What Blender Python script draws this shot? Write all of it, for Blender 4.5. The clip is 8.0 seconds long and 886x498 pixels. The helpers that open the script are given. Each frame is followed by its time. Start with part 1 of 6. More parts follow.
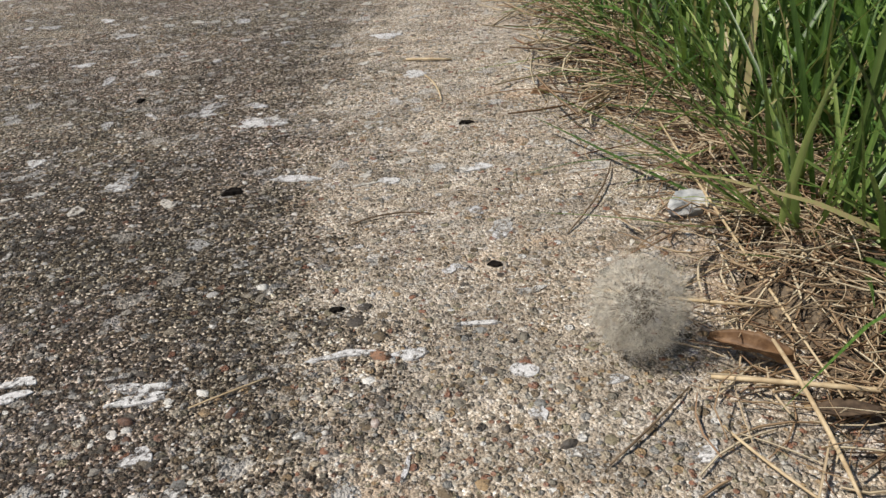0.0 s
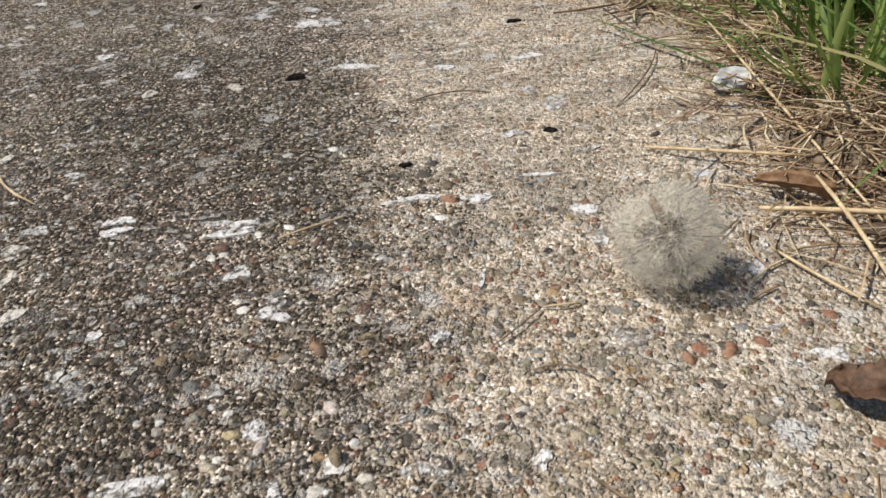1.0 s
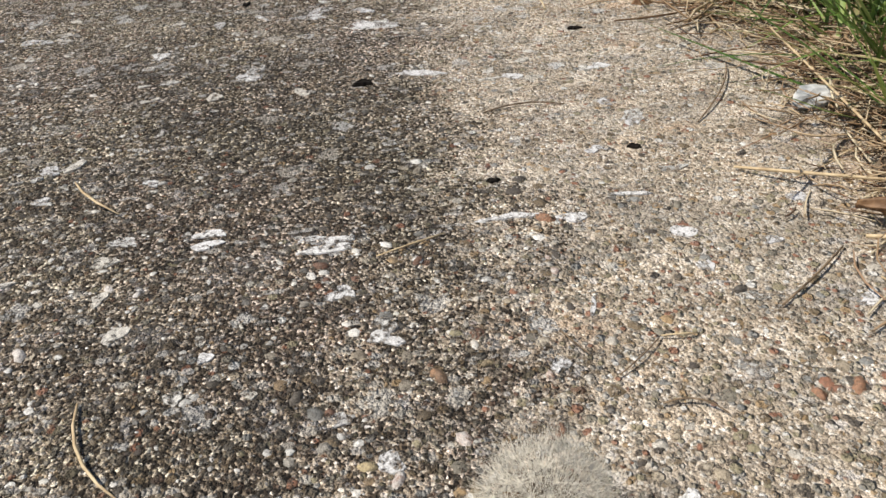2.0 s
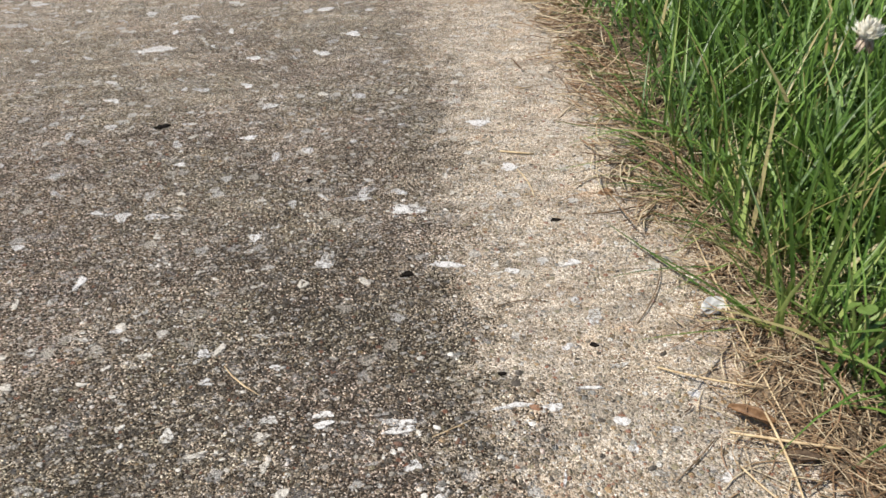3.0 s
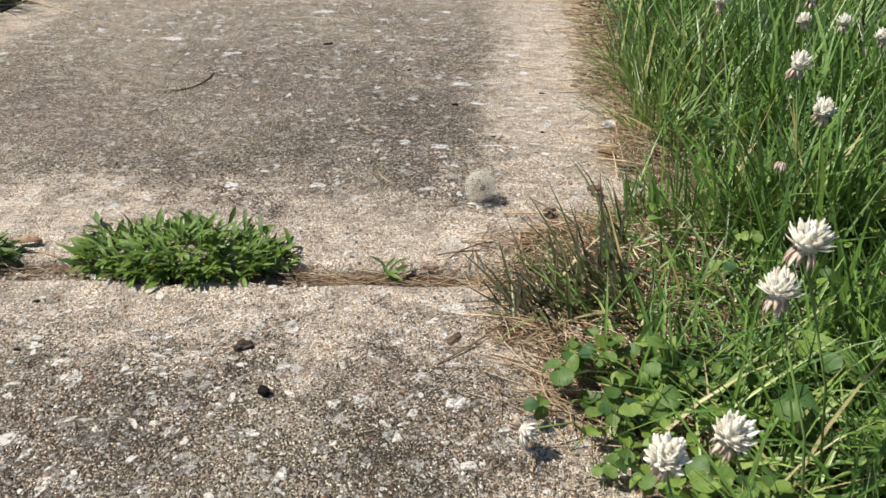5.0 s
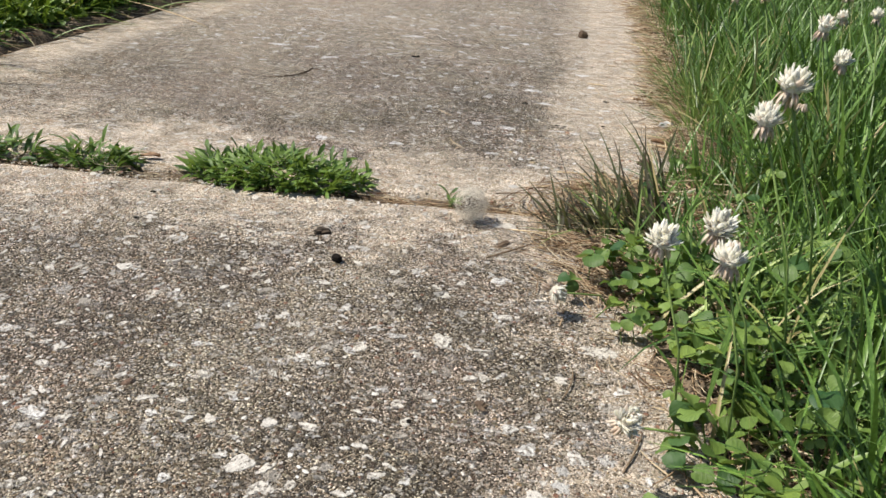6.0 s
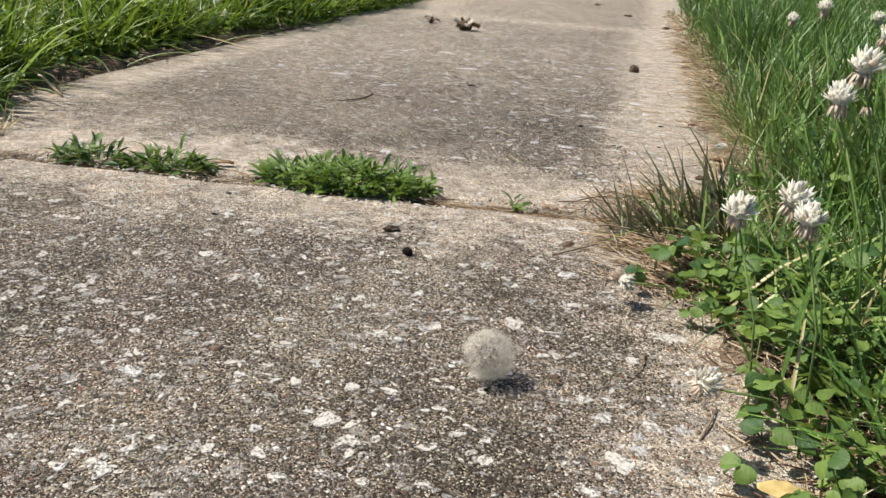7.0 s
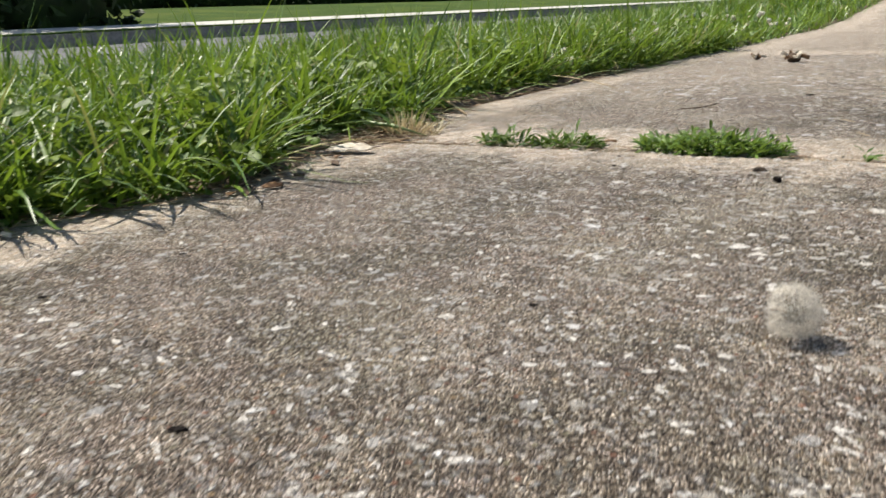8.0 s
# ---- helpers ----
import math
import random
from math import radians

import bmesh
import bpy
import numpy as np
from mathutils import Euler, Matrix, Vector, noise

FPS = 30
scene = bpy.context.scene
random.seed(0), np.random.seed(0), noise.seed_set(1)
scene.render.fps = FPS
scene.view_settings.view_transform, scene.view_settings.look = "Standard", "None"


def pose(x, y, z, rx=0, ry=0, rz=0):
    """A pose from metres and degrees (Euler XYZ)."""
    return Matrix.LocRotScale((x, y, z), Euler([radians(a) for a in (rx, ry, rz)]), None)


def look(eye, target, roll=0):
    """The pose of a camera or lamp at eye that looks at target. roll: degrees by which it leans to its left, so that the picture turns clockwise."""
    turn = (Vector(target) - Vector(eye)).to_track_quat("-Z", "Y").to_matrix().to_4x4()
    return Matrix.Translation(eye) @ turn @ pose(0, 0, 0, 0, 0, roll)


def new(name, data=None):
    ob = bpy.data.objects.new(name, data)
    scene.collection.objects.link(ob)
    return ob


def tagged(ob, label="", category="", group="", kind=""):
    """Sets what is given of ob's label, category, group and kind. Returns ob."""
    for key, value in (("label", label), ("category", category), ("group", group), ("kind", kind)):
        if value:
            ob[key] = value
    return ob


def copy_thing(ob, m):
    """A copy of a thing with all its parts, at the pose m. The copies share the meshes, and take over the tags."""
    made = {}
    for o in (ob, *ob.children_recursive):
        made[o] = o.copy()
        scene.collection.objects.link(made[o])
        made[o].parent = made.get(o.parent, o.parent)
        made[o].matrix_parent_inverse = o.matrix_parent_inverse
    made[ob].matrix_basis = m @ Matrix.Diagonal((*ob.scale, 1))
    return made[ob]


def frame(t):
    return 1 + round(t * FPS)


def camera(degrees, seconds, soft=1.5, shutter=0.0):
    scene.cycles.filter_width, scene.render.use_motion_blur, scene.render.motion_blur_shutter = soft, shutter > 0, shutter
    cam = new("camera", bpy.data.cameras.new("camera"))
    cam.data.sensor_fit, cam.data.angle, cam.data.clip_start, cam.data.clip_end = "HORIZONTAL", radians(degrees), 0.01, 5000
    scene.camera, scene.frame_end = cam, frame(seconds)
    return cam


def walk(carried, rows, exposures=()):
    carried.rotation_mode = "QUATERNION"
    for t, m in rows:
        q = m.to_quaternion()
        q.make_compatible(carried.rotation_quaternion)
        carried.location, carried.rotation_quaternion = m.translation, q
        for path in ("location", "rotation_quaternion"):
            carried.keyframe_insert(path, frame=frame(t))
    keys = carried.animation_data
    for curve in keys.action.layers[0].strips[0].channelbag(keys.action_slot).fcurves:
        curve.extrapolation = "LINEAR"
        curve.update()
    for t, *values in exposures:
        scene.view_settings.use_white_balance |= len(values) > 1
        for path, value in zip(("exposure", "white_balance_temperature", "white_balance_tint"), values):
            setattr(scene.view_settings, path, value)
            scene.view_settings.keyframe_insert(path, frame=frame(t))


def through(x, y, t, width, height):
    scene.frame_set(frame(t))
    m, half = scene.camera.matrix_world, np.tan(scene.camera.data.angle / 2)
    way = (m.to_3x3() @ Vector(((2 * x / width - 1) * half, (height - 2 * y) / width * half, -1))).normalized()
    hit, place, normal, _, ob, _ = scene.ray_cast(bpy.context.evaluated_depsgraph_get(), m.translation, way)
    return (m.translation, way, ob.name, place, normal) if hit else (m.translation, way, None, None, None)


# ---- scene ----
cam = camera(56.6, 8.0, shutter=0.08)
PATH = [
    (0, (0.134, 0.07, 0.182), (0.228, 1.785, -0.844), -4.1),
    (0.5, (0.133, 0.061, 0.178), (0.209, 1.758, -0.878), -4.5),
    (1, (0.109, 0.027, 0.158), (0.161, 1.703, -0.932), -4.4),
    (1.2, (0.093, 0.012, 0.15), (0.139, 1.684, -0.947), -4.2),
    (2.3, (0.069, 0.045, 0.196), (0.172, 1.696, -0.929), -2.0),
    (2.5, (0.068, 0.037, 0.225), (0.189, 1.684, -0.904), -1.5),
    (3, (0.036, -0.048, 0.363), (0.176, 1.597, -0.767), -0.6),
    (3.5, (0.026, -0.291, 0.527), (0.182, 1.345, -0.613), 0.5),
    (4, (0.047, -0.518, 0.53), (0.196, 1.129, -0.594), 1.8),
    (4.5, (0.041, -0.578, 0.493), (0.116, 1.113, -0.572), 1.9),
    (4.7, (0.055, -0.597, 0.442), (0.07, 1.111, -0.6), 1.5),
    (5.8, (0.14, -0.846, 0.365), (-0.102, 0.946, -0.491), 3.2),
    (6, (0.119, -0.827, 0.313), (-0.139, 0.979, -0.506), 3.8),
    (6.5, (0.108, -0.834, 0.269), (-0.194, 0.989, -0.496), 4.3),
    (7, (0.103, -0.869, 0.274), (-0.264, 0.963, -0.439), 3.5),
    (7.5, (0.067, -0.901, 0.265), (-0.498, 0.913, -0.358), 1.8),
    (7.7, (0.067, -0.97, 0.255), (-0.683, 0.791, -0.325), 0.9),
    (7.8, (0.074, -1.038, 0.258), (-0.78, 0.68, -0.307), -0.2),
    (7.9, (0.092, -1.113, 0.24), (-0.865, 0.552, -0.317), -1.2),
    (8, (0.113, -1.17, 0.202), (-0.935, 0.442, -0.348), -2.7),
]
walk(cam, [(t, look(e, a, r)) for t, e, a, r in PATH],
     exposures=((0, -0.10), (0.2, 0.0), (0.5, 0.12), (1.0, 0.14), (2.5, 0.23), (3.3, 0.42), (4.2, 0.51), (7.5, 0.52), (8.0, 0.66)))

# ---------------------------------------------------------------- light
SUN_FROM = Vector((-0.66, -0.08, 1.0)).normalized()
world = bpy.data.worlds.new("daylight")
scene.world = world
world.use_nodes = True
wt = world.node_tree
sky = wt.nodes.new("ShaderNodeTexSky")
sky.sky_type, sky.sun_disc = "NISHITA", False
sky.sun_elevation = math.asin(SUN_FROM.z)
sky.sun_rotation = math.atan2(SUN_FROM.x, SUN_FROM.y)
wt.links.new(sky.outputs[0], wt.nodes["Background"].inputs[0])
wt.nodes["Background"].inputs[1].default_value = 0.075
sun_data = bpy.data.lights.new("sun", "SUN")
sun_data.energy, sun_data.angle, sun_data.color = 4.8, radians(0.55), (1.0, 0.94, 0.83)
new("sun", sun_data).matrix_world = look(SUN_FROM * 30, (0, 0, 0))

# ---------------------------------------------------------------- node helpers


class Nodes:
    """A material and short ways to wire its nodes."""

    def __init__(self, name, rough=0.8, spec=0.3):
        self.m = bpy.data.materials.new(name)
        self.m.use_nodes = True
        self.t = self.m.node_tree
        self.p = self.t.nodes["Principled BSDF"]
        self.p.inputs["Roughness"].default_value = rough
        self.p.inputs["Specular IOR Level"].default_value = spec
        self.out = self.t.nodes["Material Output"]

    def add(self, kind, **inputs):
        n = self.t.nodes.new("ShaderNode" + kind)
        for key, v in inputs.items():
            self.put(n.inputs[key.replace("_", " ")], v)
        return n

    def put(self, socket, v):
        if isinstance(v, bpy.types.NodeSocket):
            self.t.links.new(v, socket)
        else:
            socket.default_value = v

    def math(self, op, a, b=0.0, c=0.0, clamp=False):
        n = self.t.nodes.new("ShaderNodeMath")
        n.operation, n.use_clamp = op, clamp
        for s, v in zip(n.inputs, (a, b, c)):
            self.put(s, v)
        return n.outputs[0]

    def step(self, v, lo, hi):
        n = self.t.nodes.new("ShaderNodeMapRange")
        n.interpolation_type = "SMOOTHSTEP"
        for s, x in zip(n.inputs, (v, lo, hi, 0.0, 1.0)):
            self.put(s, x)
        return n.outputs[0]

    def mix(self, f, a, b, how="MIX"):
        n = self.t.nodes.new("ShaderNodeMix")
        n.data_type, n.blend_type = "RGBA", how
        self.put(n.inputs[0], f)
        self.put(n.inputs[6], a)
        self.put(n.inputs[7], b)
        return n.outputs[2]

    def where(self, stretch=(1, 1, 1), local=False):
        if local:
            src = self.add("TexCoord").outputs["Object"]
        else:
            src = self.add("NewGeometry").outputs["Position"]
        if stretch == (1, 1, 1):
            return src
        n = self.add("Mapping", Vector=src)
        n.inputs["Scale"].default_value = stretch
        return n.outputs[0]

    def noise(self, at, scale, detail=3.0, rough=0.55):
        return self.add("TexNoise", Vector=at, Scale=scale, Detail=detail, Roughness=rough).outputs["Fac"]

    def cells(self, at, scale, feature="F1", rand=1.0):
        n = self.add("TexVoronoi", Vector=at, Scale=scale, Randomness=rand)
        n.feature = feature
        return n

    def ramp(self, f, stops, hard=False):
        n = self.t.nodes.new("ShaderNodeValToRGB")
        n.color_ramp.interpolation = "CONSTANT" if hard else "LINEAR"
        e = n.color_ramp.elements
        while len(e) < len(stops):
            e.new(0.5)
        for el, (pos, col) in zip(e, stops):
            el.position, el.color = pos, (*col, 1)
        self.put(n.inputs[0], f)
        return n.outputs[0]

    def bump(self, h, strength, dist, base=None):
        n = self.add("Bump", Strength=strength, Distance=dist, Height=h)
        if base is not None:
            self.put(n.inputs["Normal"], base)
        return n.outputs[0]

    def done(self, colour, normal=None, rough=None):
        self.put(self.p.inputs["Base Color"], colour)
        if normal is not None:
            self.put(self.p.inputs["Normal"], normal)
        if rough is not None:
            self.put(self.p.inputs["Roughness"], rough)
        return self.m

    def leafy(self, colour, light, amount, normal=None):
        """Lets some light through, as leaves do."""
        self.done(colour, normal)
        tr = self.add("BsdfTranslucent", Color=light)
        mx = self.add("MixShader", Fac=amount)
        self.t.links.new(self.p.outputs[0], mx.inputs[1])
        self.t.links.new(tr.outputs[0], mx.inputs[2])
        self.t.links.new(mx.outputs[0], self.out.inputs["Surface"])
        return self.m


# grime lies on the middle of each slab: x0, x1, y0, y1 of the grimy field
GRIME = ((-0.72, 0.115, 0.125, 2.12, 1.0), (-0.62, 0.165, -1.95, -0.122, 0.95), (-0.62, 0.20, 2.22, 4.30, 0.78), (-0.56, 0.27, 4.36, 6.5, 0.7), (-0.62, 0.16, -4.3, -2.5, 0.8))


def grime(n, at):
    """How grimy the concrete is, 0 to 1, with a ragged, speckled rim."""
    xyz = n.add("SeparateXYZ", Vector=at).outputs
    wob = n.math("MULTIPLY", n.math("SUBTRACT", n.noise(at, 7.0, 6.0, 0.68), 0.5), 0.22)
    wob2 = n.math("MULTIPLY", n.math("SUBTRACT", n.noise(at, 210.0, 3.0, 0.75), 0.5), 0.16)
    wob3 = n.math("MULTIPLY", n.math("SUBTRACT", n.noise(at, 34.0, 4.0, 0.7), 0.5), 0.15)
    wob = n.math("ADD", n.math("ADD", wob, wob3), wob2)
    total = None
    for x0, x1, y0, y1, most in GRIME:
        dx = n.math("SUBTRACT", (x1 - x0) / 2, n.math("ABSOLUTE", n.math("SUBTRACT", xyz[0], (x0 + x1) / 2)))
        dy = n.math("SUBTRACT", (y1 - y0) / 2, n.math("ABSOLUTE", n.math("SUBTRACT", xyz[1], (y0 + y1) / 2)))
        d = n.math("ADD", n.math("SMOOTH_MIN", dx, n.math("MULTIPLY", dy, 0.6), 0.12), wob)
        s = n.math("MULTIPLY", n.step(d, -0.040, 0.055), most)
        total = s if total is None else n.math("MAXIMUM", total, s)
    patchy = n.step(n.noise(at, 4.0, 5.0, 0.65), 0.30, 0.66)
    worn = n.math("MULTIPLY_ADD", n.step(xyz[1], 0.40, 1.10), -0.36, 1.0)
    side = n.math("MULTIPLY", n.step(xyz[0], -0.05, -0.50), n.step(xyz[1], -0.03, 0.02))
    worn = n.math("MULTIPLY", worn, n.math("MULTIPLY_ADD", side, -0.26, 1.0))
    return n.math("MULTIPLY", n.math("MULTIPLY", total, worn), n.math("MULTIPLY_ADD", patchy, 0.40, 0.60))


STONES = ((0.0, (0.29, 0.255, 0.165)), (0.13, (0.40, 0.335, 0.25)), (0.25, (0.225, 0.205, 0.165)), (0.36, (0.175, 0.13, 0.08)),
          (0.46, (0.47, 0.41, 0.325)), (0.55, (0.28, 0.135, 0.085)), (0.65, (0.37, 0.255, 0.14)), (0.74, (0.255, 0.255, 0.245)), (0.82, (0.070, 0.060, 0.052)),
          (0.89, (0.53, 0.49, 0.43)), (0.96, (0.72, 0.70, 0.67)))


def gritty(n, at, g):
    """The sandy cement between the stones: its colour and its relief."""
    grit = n.cells(at, 900.0)
    zero = n.add("SeparateColor", Color=grit.outputs["Color"]).outputs
    matrix = n.ramp(zero[0], ((0.0, (0.22, 0.175, 0.125)), (0.25, (0.42, 0.335, 0.25)), (0.72, (0.575, 0.48, 0.38)), (0.9, (0.67, 0.595, 0.505)), (1.0, (0.84, 0.80, 0.74))))
    blot = n.step(n.noise(at, 16.0, 5.0, 0.68), 0.42, 0.66)
    matrix = n.mix(n.math("MULTIPLY", blot, 0.55), matrix, (0.48, 0.43, 0.37, 1))
    silt = n.step(n.noise(at, 34.0, 6.0, 0.74), 0.48, 0.62)
    matrix = n.mix(n.math("MULTIPLY", silt, 0.62), matrix, (0.34, 0.28, 0.21, 1))
    rust = n.step(n.noise(at, 13.0, 4.0, 0.65), 0.54, 0.70)
    matrix = n.mix(n.math("MULTIPLY", rust, 0.42), matrix, (0.45, 0.28, 0.165, 1))
    dark = n.ramp(zero[1], ((0.0, (0.012, 0.010, 0.008)), (0.40, (0.058, 0.047, 0.038)), (0.67, (0.180, 0.150, 0.118)), (0.85, (0.40, 0.36, 0.315)), (0.93, (0.68, 0.65, 0.61)), (1.0, (0.90, 0.88, 0.85))))
    hue = n.step(n.noise(at, 5.5, 4.0, 0.6), 0.36, 0.62)
    dark = n.mix(0.9, dark, n.mix(hue, (1.08, 1.02, 0.82, 1), (1.16, 0.99, 0.89, 1)), "MULTIPLY")
    rel = n.math("ADD", n.math("SUBTRACT", 1.0, grit.outputs["Distance"]), n.math("MULTIPLY", n.noise(at, 2100.0, 2.0), 0.6))
    shaded_pits = n.step(n.math("MULTIPLY_ADD", g, -0.045, n.noise(at, 480.0, 3.0, 0.7)), 0.425, 0.35)
    gd = n.step(n.math("ADD", g, n.math("MULTIPLY", n.math("SUBTRACT", zero[2], 0.5), 0.9)), 0.33, 0.63)
    col = n.mix(gd, matrix, dark)
    lime = n.math("MULTIPLY", n.step(n.noise(at, 27.0, 5.0, 0.7), 0.565, 0.67), n.step(zero[2], 0.15, 0.6))
    lime2 = n.math("MULTIPLY", n.step(n.noise(at, 88.0, 4.0, 0.65), 0.585, 0.665), n.step(zero[2], 0.05, 0.4))
    lime = n.math("MAXIMUM", n.math("MULTIPLY", lime, 0.60), n.math("MULTIPLY", lime2, 0.66))
    col = n.mix(n.math("MULTIPLY", lime, 0.85), col, (0.58, 0.555, 0.55, 1))
    smear = n.math("MULTIPLY_ADD", n.step(n.noise(n.where((0.55, 1.25, 1)), 38.0, 5.0, 0.7), 0.36, 0.64), 0.50, 0.76)
    col = n.mix(1.0, col, n.add("CombineColor", Red=smear, Green=smear, Blue=smear).outputs[0], "MULTIPLY")
    fine = n.math("MULTIPLY_ADD", n.step(n.noise(at, 2300.0, 3.0, 0.8), 0.34, 0.66), 0.95, 0.55)
    col = n.mix(1.0, col, n.add("CombineColor", Red=fine, Green=fine, Blue=fine).outputs[0], "MULTIPLY")
    # pits sunk in the relief get their shade painted in, stronger under grime
    col = n.mix(n.math("MULTIPLY", shaded_pits, n.math("MULTIPLY_ADD", g, 0.42, 0.45)), col, (0.030, 0.023, 0.017, 1))
    return col, n.math("MULTIPLY_ADD", shaded_pits, -1.1, rel), zero


def concrete_material():
    n = Nodes("worn_aggregate_concrete", 0.85, 0.25)
    at = n.where()
    g = grime(n, at)
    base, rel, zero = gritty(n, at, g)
    fine = n.cells(at, 420.0)
    mid = n.cells(at, 235.0)
    big = n.cells(at, 70.0)
    one = n.add("SeparateColor", Color=fine.outputs["Color"]).outputs
    two = n.add("SeparateColor", Color=mid.outputs["Color"]).outputs
    three = n.add("SeparateColor", Color=big.outputs["Color"]).outputs
    peb = n.ramp(one[0], STONES, True)
    pebd = n.mix(n.math("MULTIPLY", g, n.step(one[1], 0.10, 0.45)), peb, (0.060, 0.049, 0.037, 1))
    top1 = n.math("MULTIPLY", n.step(fine.outputs["Distance"], 0.52, 0.30), n.math("GREATER_THAN", one[2], 0.50))
    col = n.mix(n.math("MULTIPLY", top1, 0.85), base, pebd)
    peb2 = n.ramp(two[0], STONES, True)
    pebd2 = n.mix(n.math("MULTIPLY", g, n.step(two[2], 0.10, 0.50)), peb2, (0.070, 0.057, 0.043, 1))
    top2 = n.math("MULTIPLY", n.step(mid.outputs["Distance"], 0.50, 0.36), n.math("GREATER_THAN", two[1], 0.70))
    col = n.mix(n.math("MULTIPLY", top2, 0.9), col, pebd2)
    # pale flakes of two sizes, with ragged rims
    rag = n.math("MULTIPLY", n.math("SUBTRACT", n.noise(at, 260.0, 4.0, 0.75), 0.5), 1.0)
    flake = n.math("MULTIPLY", n.step(n.math("ADD", big.outputs["Distance"], rag), 0.40, 0.33), n.math("GREATER_THAN", three[1], 0.90))
    flake = n.math("MULTIPLY", flake, n.math("MULTIPLY_ADD", three[0], 0.5, 0.45))
    small = n.cells(n.where((1.0, 1.6, 1)), 150.0)
    four = n.add("SeparateColor", Color=small.outputs["Color"]).outputs
    grain = n.math("MULTIPLY", n.step(n.math("ADD", small.outputs["Distance"], rag), 0.42, 0.32), n.math("GREATER_THAN", four[1], 0.80))
    grain = n.math("MULTIPLY", grain, n.math("MULTIPLY_ADD", g, 0.50, 0.30))
    pale = n.math("MAXIMUM", flake, grain)
    col = n.mix(pale, col, n.mix(three[2], (0.56, 0.545, 0.53, 1), (0.52, 0.475, 0.415, 1)))
    h = n.math("ADD", n.math("MULTIPLY", top1, 0.45), n.math("MULTIPLY", top2, 0.6))
    h = n.math("ADD", h, n.math("MULTIPLY", rel, n.math("MULTIPLY_ADD", g, 0.60, 0.44)))
    nor = n.bump(h, 1.0, 0.0025)
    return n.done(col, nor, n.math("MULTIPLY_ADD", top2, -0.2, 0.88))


def pebble_material(single, tones=STONES, name="pebble_bed"):
    """Stones half sunk in cement, with sand caught on them."""
    n = Nodes(name, 0.6, 0.35)
    at = n.where()
    g = grime(n, at)
    base, rel, _ = gritty(n, at, g)
    if single:
        r = n.add("ObjectInfo").outputs["Random"]
    else:
        r = n.add("NewGeometry").outputs["Random Per Island"]
    col = n.ramp(r, tones, True)
    veins = n.noise(at, 700.0, 4.0, 0.7)
    col = n.mix(n.step(veins, 0.35, 0.72), col, n.mix(0.5, col, (0.09, 0.07, 0.05, 1)))
    own = n.math("FRACT", n.math("MULTIPLY", r, 57.31))
    col = n.mix(n.math("MULTIPLY", g, n.math("LESS_THAN", own, 0.15)), col, (0.70, 0.68, 0.65, 1))
    film = n.math("MULTIPLY", n.step(n.math("ADD", g, n.math("MULTIPLY", n.math("SUBTRACT", own, 0.5), 0.9)), 0.36, 0.60), n.math("MULTIPLY_ADD", veins, 0.6, 0.62), clamp=True)
    if single:
        film = n.math("MULTIPLY", film, 0.55)
    col = n.mix(film, col, (0.050, 0.043, 0.036, 1))
    lo, hi = (0.57, 0.69) if single else (0.50, 0.61)
    cover = n.step(n.math("ADD", n.noise(at, 300.0, 4.0, 0.7), n.math("MULTIPLY", own, 0.16)), n.math("MULTIPLY_ADD", g, 0.07, lo), n.math("MULTIPLY_ADD", g, 0.07, hi))
    fine = n.math("MULTIPLY_ADD", n.step(n.noise(at, 2000.0, 3.0, 0.8), 0.34, 0.66), 0.6, 0.72)
    col = n.mix(1.0, col, n.add("CombineColor", Red=fine, Green=fine, Blue=fine).outputs[0], "MULTIPLY")
    col = n.mix(cover, col, base)
    h = n.math("ADD", n.math("MULTIPLY", veins, 0.3), n.math("MULTIPLY", n.math("MULTIPLY", rel, cover), 0.6))
    return n.done(col, n.bump(h, 1.0, 0.0022), n.math("MULTIPLY_ADD", cover, 0.28, 0.55))


def flake_material(name, tones):
    """Pale chips, flush with the cement, which laps over their rims."""
    n = Nodes(name, 0.7, 0.3)
    at = n.where()
    g = grime(n, at)
    base, rel, _ = gritty(n, at, g)
    r = n.add("NewGeometry").outputs["Random Per Island"]
    own = n.add("ObjectInfo").outputs["Random"]
    r = n.math("FRACT", n.math("ADD", r, own))
    col = n.ramp(r, tones)
    sp = n.noise(at, 420.0, 4.0, 0.75)
    col = n.mix(n.math("MULTIPLY", n.step(sp, 0.52, 0.68), 0.4), col, (0.46, 0.43, 0.39, 1))
    film = n.math("MULTIPLY", g, n.math("MULTIPLY", n.step(sp, 0.42, 0.62), 0.3))
    col = n.mix(film, col, (0.14, 0.125, 0.105, 1))
    cover = n.step(n.math("MULTIPLY_ADD", r, 0.10, n.noise(at, 330.0, 5.0, 0.8)), 0.53, 0.66)
    fine = n.math("MULTIPLY_ADD", n.step(n.noise(at, 1500.0, 3.0, 0.8), 0.34, 0.66), 0.5, 0.75)
    col = n.mix(1.0, col, n.add("CombineColor", Red=fine, Green=fine, Blue=fine).outputs[0], "MULTIPLY")
    col = n.mix(cover, col, base)
    hgt = n.math("ADD", n.math("MULTIPLY", sp, 0.5), n.math("MULTIPLY", n.math("MULTIPLY", rel, cover), 0.9))
    return n.done(col, n.bump(hgt, 1.0, 0.0014))


